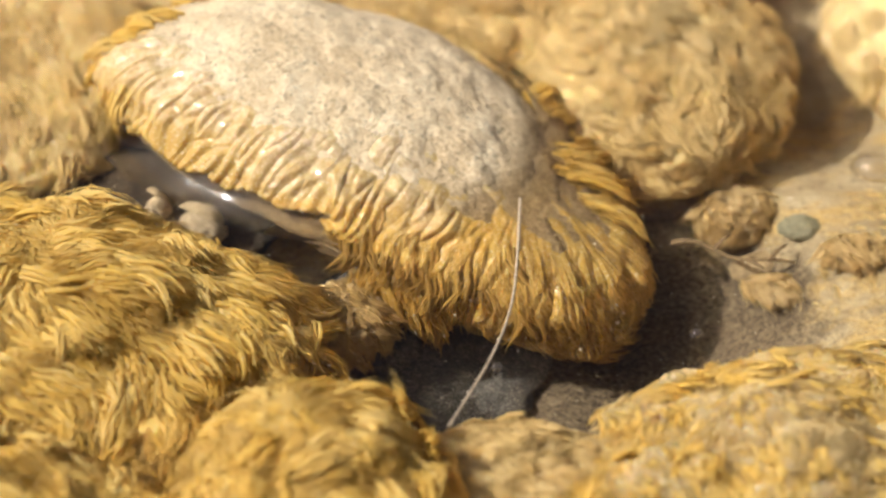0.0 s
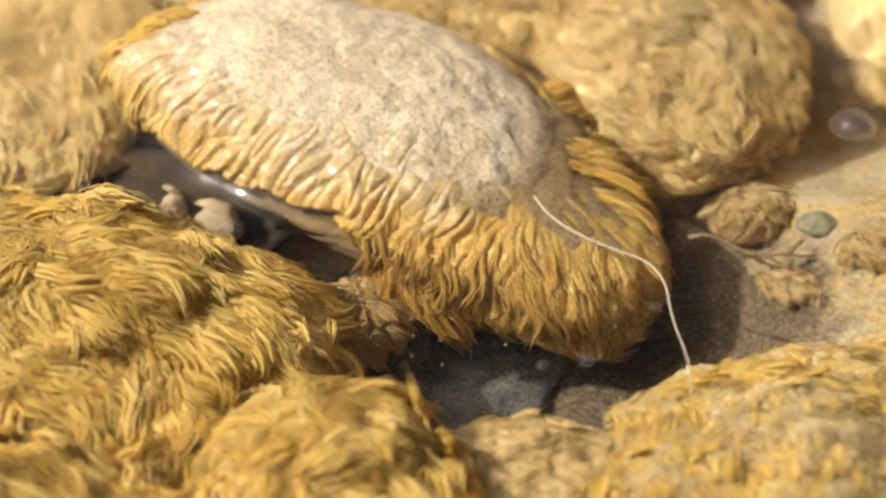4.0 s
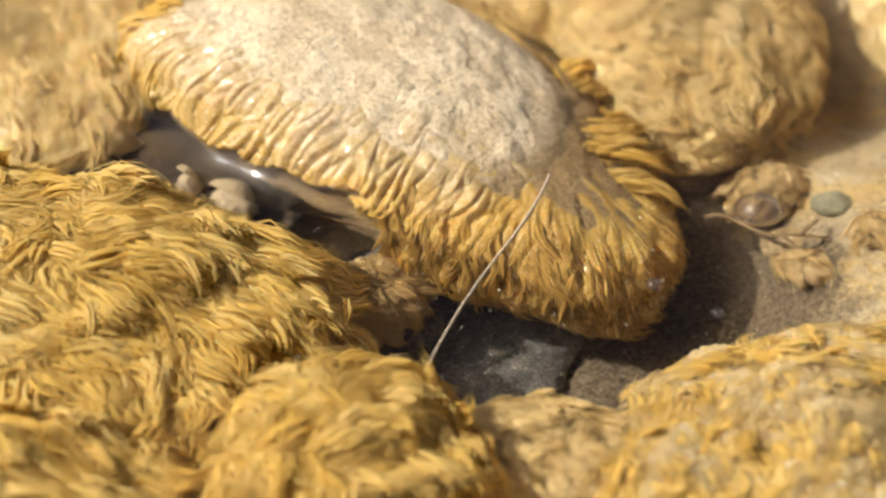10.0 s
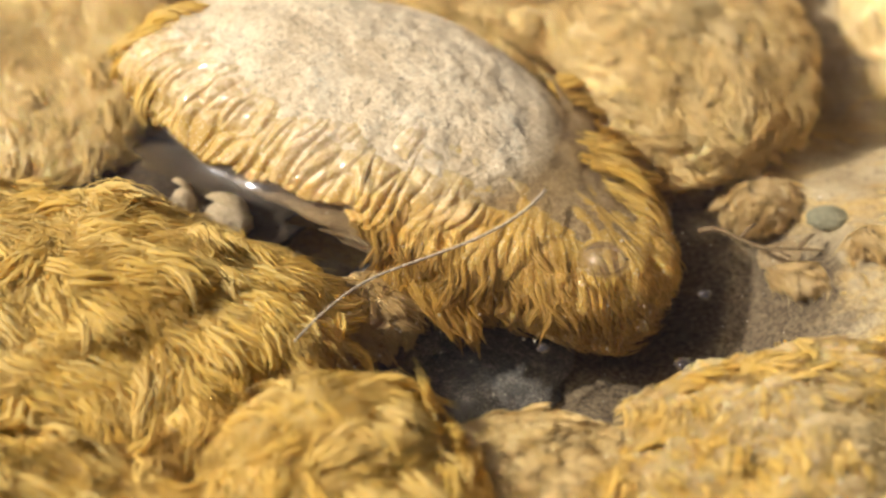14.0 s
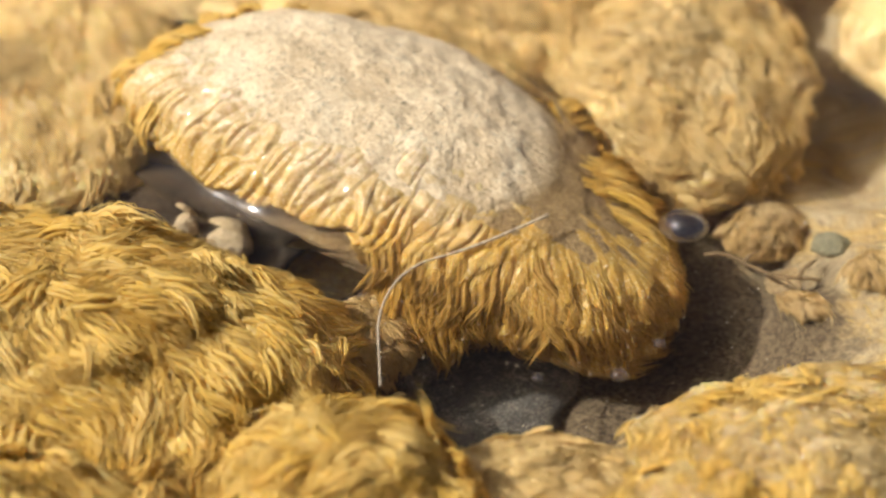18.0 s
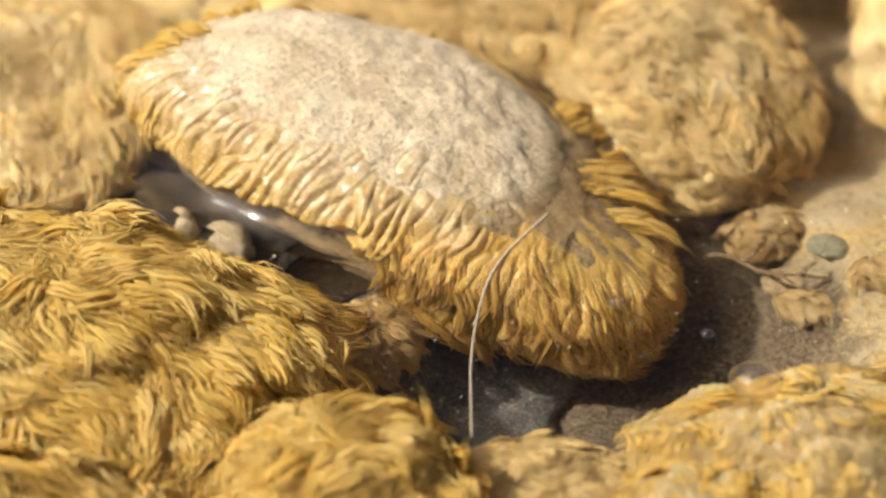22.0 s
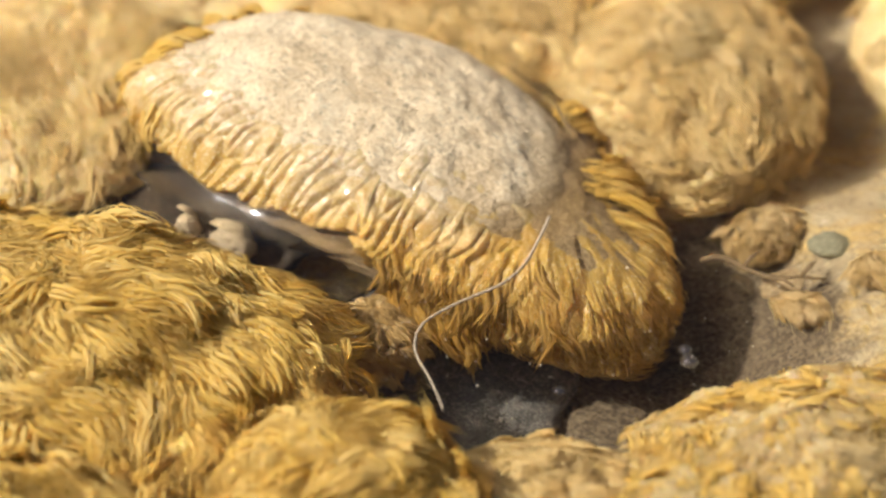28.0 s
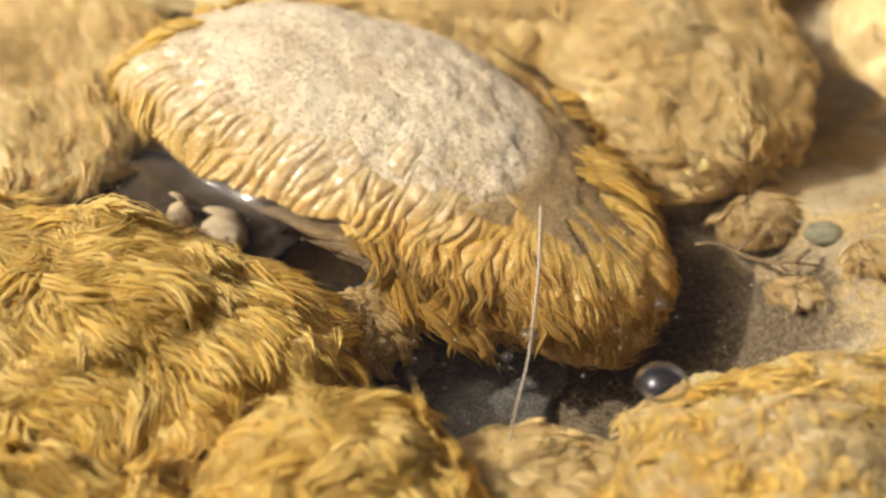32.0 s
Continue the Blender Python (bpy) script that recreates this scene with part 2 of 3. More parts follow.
def ball(rows=40, cols=80):
    """Unit directions over a ball and the faces between them."""
    dirs = [(0, 0, 1)]
    for i in range(1, rows):
        v = math.pi * i / rows
        dirs += [(math.sin(v) * math.cos(2 * math.pi * j / cols), math.sin(v) * math.sin(2 * math.pi * j / cols), math.cos(v)) for j in range(cols)]
    dirs.append((0, 0, -1))
    faces = [(0, 1 + j, 1 + (j + 1) % cols) for j in range(cols)]
    for i in range(rows - 2):
        a, b = 1 + i * cols, 1 + (i + 1) * cols
        faces += [(a + j, b + j, b + (j + 1) % cols, a + (j + 1) % cols) for j in range(cols)]
    last, a = len(dirs) - 1, 1 + (rows - 2) * cols
    faces += [(last, a + (j + 1) % cols, a + j) for j in range(cols)]
    return dirs, faces


class Rock:
    """A lumpy boulder: an egg that tapers and droops along its length."""

    def __init__(self, centre, half, turn, taper=0.0, bend=0.0, droop=0.0, rough=0.10, seed=0.0, freq=2.2, dip=0.0, belly=1.0):
        self.centre, self.half = Vector(centre), half
        self.turn = Euler((0, radians(dip), radians(turn))).to_matrix()
        self.taper, self.bend, self.droop, self.rough, self.seed, self.freq, self.belly = taper, bend, droop, rough, seed, freq, belly

    def local(self, d):
        a, b, c = self.half
        d = Vector(d).normalized()
        s = Vector((self.seed, self.seed * 0.7, -self.seed))
        lump = 1 + self.rough * noise.noise(d * self.freq + s) + self.rough * 0.45 * noise.noise(d * self.freq * 2.7 + s)
        f = (1 + self.taper * d.x) * lump
        # the underside may be flatter than the crown
        c *= 1 - (1 - self.belly) * min(1, max(0, -d.z / 0.35))
        return self.turn @ Vector((a * d.x * lump, b * f * d.y + self.bend * d.x ** 2, c * f * d.z + self.droop * d.x ** 2))

    def normal(self, d):
        d = Vector(d).normalized()
        u = d.orthogonal().normalized()
        v = d.cross(u)
        e = 0.03
        n = (self.local(d + u * e) - self.local(d - u * e)).cross(self.local(d + v * e) - self.local(d - v * e))
        return n.normalized()

    def mesh(self, name, material, rows=64, cols=128, fine=0.0):
        dirs, faces = ball(rows, cols)
        pts = []
        for d in dirs:
            p = self.local(d)
            if fine:
                p += p.normalized() * fine * (noise.noise(p * 260) + 0.5 * noise.noise(p * 620) + 0.35 * noise.noise(p * 1500))
            pts.append(p)
        return mesh_of(name, [tuple(p) for p in pts], faces, material)


def strands(dice, k, sides, radius, spread, thick, side, bend, wavy, wave, gather, loose, steps, girth):
    """k soft strands along +x, one unit long, that share one bend. Vertices, triangles, uv."""
    off = np.sort(np.clip(dice.normal(0, 0.55, k), -1.1, 1.1))
    start, end = dice.uniform(-0.25, 0.35, k), 1.0 + dice.normal(0, 0.12, k) - 0.20 * off ** 2
    high = dice.uniform(0.0, 1.0, k) * np.sqrt(np.maximum(0.1, 1 - 0.6 * off ** 2))
    stray, phase = dice.normal(0, loose, k), dice.uniform(0, 6.28, k) * 0.35 + wave
    own, own_phase = np.abs(dice.normal(0, 0.55 * wavy, k)), dice.uniform(0, 6.28, k)
    thin = radius * dice.uniform(0.7, 1.35, k)
    tone = dice.uniform(0, 4) + (0.5 * off if sides > 3 else dice.uniform(0, 4, k))

    def at(u):
        x = start + (end - start) * u
        q = np.maximum(x, 0)
        y = spread * off * (1 - gather * u) + side * q * q * 1.6 + wavy * np.sin(5.0 * x + phase) + own * u * np.sin(8.5 * x + own_phase) + stray * u * u
        z = thick * (0.15 + high * np.sin(math.pi * (0.12 + 0.72 * u))) - bend * q * q + wavy * 0.5 * np.sin(4.2 * x + 1.7 * phase) + own * 0.7 * u * np.cos(8.5 * x + own_phase)
        return np.stack([x, y, z], 1)

    n = len(steps)
    each = n * sides + 1
    verts, uvs = np.empty((k, each, 3)), np.empty((k, each, 2))
    for i, u in enumerate(steps):
        centre = at(u)
        for j in range(sides):
            a = 2 * math.pi * j / sides + 0.5
            verts[:, sides * i + j] = centre + (thin * girth[i])[:, None] * np.array((0, math.cos(a), math.sin(a)))
            uvs[:, sides * i + j] = np.stack([centre[:, 0], tone + (0.30 if sides > 3 else 0.03) * abs(2 * j / sides - 1)], 1)
    verts[:, -1], uvs[:, -1] = at(1.0), np.stack([end, tone + 0.03], 1)
    one = []
    for i in range(n - 1):
        for j in range(sides):
            a, b = sides * i + j, sides * i + (j + 1) % sides
            one += [(a, b, b + sides), (a, b + sides, a + sides)]
    last = (n - 1) * sides
    one += [(last + j, last + (j + 1) % sides, each - 1) for j in range(sides)]
    tris = (np.array(one)[None] + each * np.arange(k)[:, None, None]).reshape(-1, 3)
    # the strands hold together at their roots
    first = each * np.arange(k - 1)
    tris = np.concatenate([tris, np.stack([first, first + each, first + each + 1], 1)])
    return verts.reshape(-1, 3), tris, uvs.reshape(-1, 2)


def tuft_template(seed, fat, hairs, spread=0.24, thick=0.12, curl=0.22, bend=0.14, wavy=0.04, gather=0.3, girth=0.055, fine=0.016, loose=0.06):
    """A soft woolly lock along +x: plump strands that merge into one plume, with fine threads over them."""
    dice = np.random.default_rng(seed)
    side, wave = dice.uniform(-1, 1) * curl, dice.uniform(0, 6.28)
    v, f, uv = strands(dice, fat, 4, girth, spread, thick * 0.8, side, bend, wavy, wave, gather, loose, (0.0, 0.27, 0.54, 0.80), (0.7, 1.1, 1.05, 0.62))
    if hairs:
        w, g, uw = strands(dice, hairs, 3, fine, spread * 1.15, thick * 1.35, side, bend, wavy * 1.2, wave, gather * 0.7, loose * 1.6, (0.0, 0.45, 0.80), (0.8, 1.05, 0.7))
        f = np.concatenate([f, g + len(v), [[0, len(v), len(v) + 1]]])
        v, uv = np.concatenate([v, w]), np.concatenate([uv, uw])
    return v, f, uv


TEMPLATES = {
    "fur": [tuft_template(300 + i, 19, 8, spread=0.26, thick=0.18, gather=0.40, curl=0.45, wavy=0.085, bend=0.30, loose=0.10, girth=0.037, fine=0.010) for i in range(20)],
    "fringe": [tuft_template(340 + i, 17, 6, spread=0.21, thick=0.17, curl=0.32, bend=0.25, wavy=0.070, gather=0.48, girth=0.042, fine=0.010) for i in range(20)],
    "down": [tuft_template(380 + i, 7, 14, spread=0.34, thick=0.07, curl=0.30, gather=0.2, girth=0.05, fine=0.02, loose=0.12) for i in range(12)],
}
lock_meshes = {}


def lock_mesh(kind, templates, i, material):
    key = (kind, i, material.name)
    if key not in lock_meshes:
        lock_meshes[key] = mesh_of("lock", templates[i][0], templates[i][1], material, uv=templates[i][2])
    return lock_meshes[key]


def frame_of(tip, normal):
    """A turn whose x follows tip and whose z leans to normal."""
    x = tip.normalized()
    z = normal - x * normal.dot(x)
    if z.length < 1e-4:
        z = x.orthogonal()
    z.normalize()
    y = z.cross(x)
    return Matrix((x, y, z)).transposed()


def chance_at(i, j, k):
    h = np.sin(i * 127.1 + j * 311.7 + k * 74.7) * 43758.5453
    return h - np.floor(h)


def cells(u, v, wrap=0):
    """Distances to the nearest and second nearest of scattered points, over arrays."""
    iu, iv = np.floor(u), np.floor(v)
    f1, f2 = np.full(u.shape, 9.0), np.full(u.shape, 9.0)
    for a in (-1, 0, 1):
        for b in (-1, 0, 1):
            ci, cj = iu + a, iv + b
            hi = np.mod(ci, wrap) if wrap else ci
            d = np.hypot(ci + 0.1 + 0.8 * chance_at(hi, cj, 1) - u, cj + chance_at(hi, cj, 2) - v)
            f2 = np.minimum(f2, np.maximum(f1, d))
            f1 = np.minimum(f1, d)
    return f1, f2


def soft_noise(u, v, k=0.0):
    iu, iv = np.floor(u), np.floor(v)
    a, b = u - iu, v - iv
    a, b = a * a * (3 - 2 * a), b * b * (3 - 2 * b)
    low = chance_at(iu, iv, k) * (1 - a) + chance_at(iu + 1, iv, k) * a
    high = chance_at(iu, iv + 1, k) * (1 - a) + chance_at(iu + 1, iv + 1, k) * a
    return low * (1 - b) + high * b - 0.5


def lobes(u, v, wrap=0, threads=0.06, crease=2.0):
    """Plump rolls with creases between them, 0 to 1."""
    f1, f2 = cells(u, v, wrap)
    big = 1 - (1 - np.minimum(1, crease * (f2 - f1))) ** 2.2
    g1, g2 = cells(u * 2 + 7, v * 1.6 + 3, wrap * 2)
    small = 1 - (1 - np.minimum(1, 1.6 * (g2 - g1))) ** 2
    # single strands on each roll
    thread = 0.5 + 0.5 * np.cos(2 * math.pi * (u * 4.2 + 1.6 * soft_noise(u * 1.3, v * 2.1, 6) + 0.5 * soft_noise(u * 5, v * 4, 8)))
    tall = 0.75 + 0.7 * soft_noise(u * 0.9, v * 0.8, 2)
    return (0.80 * big + 0.16 * small) * tall + threads * thread * big


def skin(ob, rock, material, lines, lift, rows, cols, label, threads=0.06, crease=2.0):
    """A coat of algae over a rock, shaped into lobes. lines(points, angle, slope) gives the courses across and along the locks."""
    dirs, faces = ball(rows, cols)
    d = np.array(dirs)
    p = np.array([tuple(rock.local(q)) for q in dirs])
    turn = np.array(rock.turn)
    n = (p @ turn) / np.array(rock.half) ** 2
    n = (n / np.linalg.norm(n, axis=1)[:, None]) @ turn.T
    across, along, wrap = lines(p + np.array(rock.centre), np.arctan2(d[:, 1], d[:, 0]) / (2 * math.pi) + 0.5, np.arccos(np.clip(d[:, 2], -1, 1)))
    low, high = lift(p, d)
    h = low + high * lobes(across, along, wrap, threads, crease)
    part("algae_skin", mesh_of("algae_skin", p + n * h[:, None], faces, material, uv=np.stack([along, across * 0.6], 1)), ob, label)
    return d, p + n * h[:, None], n


def fleece(ob, rock, surface, rng, count, ok, flow, length, rise, radius, material, curl=0.25):
    """Fine loose hairs all over a coat: thin three-sided threads that taper to a point."""
    d, p, n = surface
    picks = [i for i in rng.sample(range(len(p)), min(len(p), count * 4)) if ok(Vector(d[i]))][:count]
    if not picks:
        return
    root, up = p[picks], n[picks]
    way = np.array([tuple(flow(rock.centre + Vector(p[i]), Vector(n[i]), Vector(d[i]))) for i in picks])
    way -= up * np.sum(way * up, 1)[:, None]
    way /= np.linalg.norm(way, axis=1)[:, None] + 1e-9
    side = np.cross(up, way)
    k = len(picks)
    dice = np.random.default_rng(rng.randrange(10 ** 6))
    size = length * dice.uniform(0.6, 1.35, (k, 1))
    bow = curl * dice.normal(0, 1, (k, 1))
    lift = dice.uniform(rise[0], rise[1], (k, 1))
    mid = root + way * size * 0.5 + side * size * bow * 0.35 + up * size * (0.06 + lift * 0.6)
    tip = root + way * size + side * size * bow + up * size * (lift - 0.05)
    verts = np.empty((k, 7, 3))
    for j in range(3):
        a = 2 * math.pi * j / 3
        off = radius * (side * math.cos(a) + up * math.sin(a))
        verts[:, j], verts[:, 3 + j] = root - way * size * 0.1 + off * 0.8, mid + off
    verts[:, 6] = tip
    one = []
    for j in range(3):
        b = (j + 1) % 3
        one += [(j, b, 3 + b), (j, 3 + b, 3 + j), (3 + j, 3 + b, 6)]
    faces = (np.array(one)[None] + 7 * np.arange(k)[:, None, None]).reshape(-1, 3)
    shift = dice.uniform(0, 5, (k, 1))
    uv = np.stack([np.tile([0, 0, 0, 0.5, 0.5, 0.5, 1.0], (k, 1)), shift + np.tile([0, 0.03, 0.06] * 2 + [0.03], (k, 1))], 2)
    part("algae_fleece", mesh_of("algae_fleece", verts.reshape(-1, 3), faces, material, uv=uv.reshape(-1, 2)), ob, "fine loose algae threads", kind="stuff")


# ---- how the water pulls at the algae ----
SURGE = [(-1, 0.0), (0, -0.15), (1, 0.25), (2, 0.0), (3, 0.3), (4.3, 0.2), (5.5, 0.8), (6.5, 0.25), (7.5, -0.35), (8.5, -0.95), (9.5, -0.5), (10.5, 0.0),
         (12, 0.5), (13, 0.7), (14, 0.35), (15.3, 0.0), (17, 0.15), (18, 0.45), (19, 1.0), (20, 0.65), (21, 0.2), (22, -0.6), (22.7, -1.0),
         (23.5, -0.8), (24.5, -0.35), (25.5, 0.1), (26.5, 0.35), (28, 0.25), (29.5, 0.45), (30.5, 0.55), (31, 0.5), (32, 1.0), (33, 0.6)]


def surge(t):
    return float(np.interp(t, [a for a, _ in SURGE], [b for _, b in SURGE]))


# when steep ripples run in from the open pool
RIPPLE = [(0, 0.0), (0.4, 0.15), (1.0, 0.0), (3.5, 0.0), (4.5, 0.3), (5.7, 0.6), (6.3, 0.3), (7, 0.0), (8, 0.1), (11.0, 0.1), (11.6, 0.8), (12.4, 1.0), (13.0, 0.9), (13.6, 0.6),
          (14.3, 0.0), (17.4, 0.0), (18.2, 0.8), (18.8, 0.9), (19.6, 0.3), (20.4, 0.0), (21.2, 0.5), (21.8, 0.6), (22.5, 0.1), (24.2, 0.1), (24.8, 0.9), (25.4, 0.6), (26.5, 0.2),
          (28, 0.0), (31, 0.0), (31.6, 0.3), (32, 0.3)]


def ripple(t):
    return float(np.interp(t, [a for a, _ in RIPPLE], [b for _, b in RIPPLE]))


def pull(t):
    """The water's push at time t, sideways and towards the open pool."""
    s = surge(t)
    drift = Vector((0.22 * math.sin(2 * math.pi * t / 3.1 + 0.6) + 0.10 * math.sin(2 * math.pi * t / 1.37), 0.12 * math.sin(2 * math.pi * t / 2.3), 0.0))
    return drift + (Vector((0.30, -0.80, -0.05)) * s if s > 0 else Vector((0.80, 0.35, 0.60)) * -s)


MOVING = []
ROW_TIMES = [0.8 * i for i in range(41)]


def sways(ob, tip, normal, amount, lag, wobble):
    """Notes that a lock bends with the water."""
    MOVING.append((ob, tip.copy(), normal.copy(), amount, lag, wobble))


def coat(thing, rock, rng, places, flow, moving_mat, static_mat, length, sway, mesh_kind="fur", lean=0.12, name="algae_lock", most=300, keep=None, sunk=0.0004):
    """Covers a rock with locks: those that keep() picks, up to most, are parts that sway; the rest is one matted coat."""
    templates = TEMPLATES[mesh_kind]
    all_v, all_f, all_uv, base, count = [], [], [], 0, 0
    for d in places:
        p, n = rock.local(d), rock.normal(d)
        w = rock.centre + p
        t = flow(w, n, d)
        t = t - n * t.dot(n)
        if t.length < 1e-5:
            continue
        t.normalize()
        tip = (t + n * (lean + rng.uniform(-0.08, 0.10))).normalized()
        size = length(w, d) * rng.uniform(0.75, 1.25)
        i = rng.randrange(len(templates))
        turn = frame_of(tip, n)
        at = p + n * sunk
        if count < most and (keep is None or keep(w, d)):
            count += 1
            ob = part(name, lock_mesh(mesh_kind, templates, i, moving_mat), thing)
            ob.matrix_basis = Matrix.LocRotScale(at, turn.to_quaternion(), (size, size * rng.uniform(0.8, 1.15), size))
            sways(ob, tip, n, sway(w, d), rng.uniform(0, 0.35) + 0.25 * (0.05 - w.y) / 0.1, rng.uniform(0, 6.28))
        else:
            v = (templates[i][0] * size) @ np.array(turn).T + np.array(at)
            all_v.append(v)
            all_uv.append(templates[i][2])
            all_f.append(templates[i][1] + base)
            base += len(v)
    if all_v:
        part("algae_mat", mesh_of("algae_mat", np.concatenate(all_v), np.concatenate(all_f), static_mat, uv=np.concatenate(all_uv)), thing, "matted wet algae coat", kind="stuff")


def scatter(rng, n, ok, up=-0.6):
    """n directions over a ball, evenly, above the given height, where ok(d)."""
    out, i = [], 0
    golden = math.pi * (3 - math.sqrt(5))
    full = int(n * 2 / (1 - up))
    for i in range(full):
        z = 1 - 2 * (i + 0.5) / full
        if z < up:
            break
        r = math.sqrt(1 - z * z)
        a = golden * i + rng.uniform(-0.25, 0.25)
        d = Vector((r * math.cos(a), r * math.sin(a), z + rng.uniform(-0.02, 0.02)))
        if ok(d):
            out.append(d)
    rng.shuffle(out)
    return out


# ---- the bed of the pool: one sheet to the horizon ----
def spread(n, near, far):
    """Evenly spaced near the middle, ever wider outwards."""
    u = np.linspace(-1, 1, n)
    return near * u + (far - near) * np.sign(u) * np.abs(u) ** 9


def bed_height(x, y):
    r = math.hypot(x, y)
    q = Vector((x, y, 0))
    h = -0.025 + 0.004 * noise.noise(q * 28) + 0.0016 * noise.noise(q * 95) + 0.0006 * noise.noise(q * 310)
    # a hollow before the big rock, a silt bank beside it
    h -= 0.022 * math.exp(-((x - 0.018) / 0.042) ** 4 - ((y + 0.004) / 0.026) ** 4)
    h += 0.009 * math.exp(-((x - 0.075) / 0.022) ** 2 - ((y - 0.000) / 0.034) ** 2)
    h -= 0.016 * math.exp(-((x - 0.074) / 0.014) ** 2 - ((y - 0.066) / 0.030) ** 2)
    h += 0.010 * (1 - math.exp(-(max(0, r - 0.11) / 0.08) ** 2))
    if r > 1.5:
        h -= 0.02 * min(r - 1.5, 10)
    return h


def build_ground():
    n = 241
    xs, ys = spread(n, 0.16, 600.0), spread(n, 0.16, 600.0)
    verts = [(x, y, bed_height(x, y)) for y in ys for x in xs]
    faces = [(j * n + i, j * n + i + 1, (j + 1) * n + i + 1, (j + 1) * n + i) for j in range(n - 1) for i in range(n - 1)]
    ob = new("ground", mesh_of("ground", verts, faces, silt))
    tagged(ob, "pale silty pool bed under shallow water", "pool bed", kind="structure")


build_ground()


# ---- the rocks ----
def thing(name, centre, label, category, group=""):
    ob = new(name)
    ob.location = centre
    return tagged(ob, label, category, group)


def mound_flow(push, swirl, seed):
    def flow(w, n, d):
        v = noise.noise_vector(w * 75 + Vector((seed, 0, seed)))
        return Vector(push) + swirl * v + Vector((0, 0, -0.35))
    return flow


MAIN = Rock((-0.0030, 0.0280, -0.0090), (0.0508, 0.0275, 0.0190), -29.3, -0.0875, -0.0076, -0.0018, 0.06, 3.0, dip=19.5, belly=0.55)


def crown(d):
    """How far a place on the boulder is from the bare crown; below zero it is bare."""
    return 0.6 * (1.0 + 0.386 * d.x - 0.583 * d.y - 1.443 * d.z) - 0.14 * noise.noise(d * 4.0) - 0.08 * noise.noise(d * 11.0)


def bareness(d):
    return crown(d) - 0.61 - 0.05 * noise.noise(d * 9.0) - 0.5 * max(0, d.x + 0.02)


def clean(d):
    """The overhanging flank above the gap, where nothing grows."""
    return d.x < 0.20 and bareness(d) > 0


def build_main_rock():
    rng = random.Random(11)
    rock = MAIN
    ob = thing("boulder", rock.centre, "egg-shaped boulder, bare crusted crown, skirt of yellow algae", "rock")
    part("stone", rock.mesh("stone", crust, 170, 360, 0.0006), ob, "pale silt-crusted stone with dark specks")

    def lines(w, angle, slope):
        # locks run down from the ridge, and fan out round both ends
        x, y = np.sin(slope) * np.cos((angle - 0.5) * 2 * math.pi), np.sin(slope) * np.sin((angle - 0.5) * 2 * math.pi)
        ridge = np.clip(x, -0.55, 0.40)
        turn = np.arctan2(x - ridge, -y)
        across = ridge * 24 + turn * 11.5
        along = np.arctan2(np.hypot(x - ridge, y), np.cos(slope)) * 1.6
        return across + 1.9 * soft_noise(across * 0.30, along * 1.1) + 0.9 * soft_noise(across * 0.9, along * 2.4), along + 0.8 * soft_noise(across * 0.6, along * 0.9, 4), 0

    def lift(p, d):
        far = np.array([crown(Vector(q)) for q in d])
        grow = np.clip(far / 0.75 + 0.38 + 0.5 * soft_noise(d[:, 0] * 14, d[:, 1] * 14, 5), 0, 1)
        grow = grow * grow * (3 - 2 * grow)
        bare = np.clip([bareness(Vector(q)) / 0.07 for q in d], 0, 1) * np.clip((0.26 - d[:, 0]) / 0.10, 0, 1)
        bare = bare * bare * (3 - 2 * bare)
        grow = grow * (1 - bare)
        thick = np.clip((far - 0.12) * 2.0, 0, 1) * (1 - bare)
        return -0.0009 + 0.0012 * grow + 0.0009 * thick, 0.0007 * grow + 0.0012 * thick

    def flow(w, n, d):
        out = rock.turn @ Vector((d.x - min(0.40, max(-0.55, d.x)), 0.4 * d.y, 0))
        return Vector((0, 0, -1.0)) + out * 1.6 + 0.30 * noise.noise_vector(w * 80)

    surface = skin(ob, rock, skin_cream, lines, lift, 190, 760, "slick cream algae rolls, wet", 0.10, 2.8)
    places = scatter(rng, 2600, lambda d: crown(d) > 0 and d.y < 0.8 and d.z > -0.35 and not clean(d), -0.4)
    edge = lambda d: crown(d) + 0.10 * noise.noise(d * 7.0) + 0.22 * max(0, d.x - 0.25)
    seen = lambda w, d: d.y < 0.5
    pulled = lambda w, d: min(1.0, max(0.15, 1.8 * (crown(d) - 0.3)))
    size = lambda w, d: (0.0062 if d.x < 0.05 else (0.0100 if d.x < 0.6 else 0.0115)) * (0.75 + 0.45 * min(1, crown(d)))
    afloat = lambda d: (rock.centre + rock.local(d)).z > -0.0140 and d.x > 0.02 and not (d.x > 0.50 and d.z < -0.06)
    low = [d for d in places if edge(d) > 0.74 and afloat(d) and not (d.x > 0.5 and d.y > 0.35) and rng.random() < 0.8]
    middle = [d for d in places if 0.50 < edge(d) <= 0.74 and afloat(d) and rng.random() < 0.50]
    middle += scatter(rng, 520, lambda d: d.x > 0.30 and -0.25 < d.y < 0.97 and -0.1 < d.z < 0.42 and crown(d) > -0.05 and (rock.centre + rock.local(d)).z > -0.0165, -0.2)
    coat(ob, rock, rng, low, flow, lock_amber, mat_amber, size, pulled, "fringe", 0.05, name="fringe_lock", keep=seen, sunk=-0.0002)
    coat(ob, rock, rng, middle, flow, lock_gold, mat_gold, lambda w, d: 0.9 * size(w, d), pulled, "fringe", 0.0, keep=seen, sunk=0.0006)
    # a golden ruff round the raised end
    ruff = scatter(rng, 400, lambda d: d.x < -0.60 - 0.25 * max(0, -d.y) - 0.2 * max(0, d.z) and -0.40 < d.z < 0.50 and crown(d) > -0.15, -0.5)
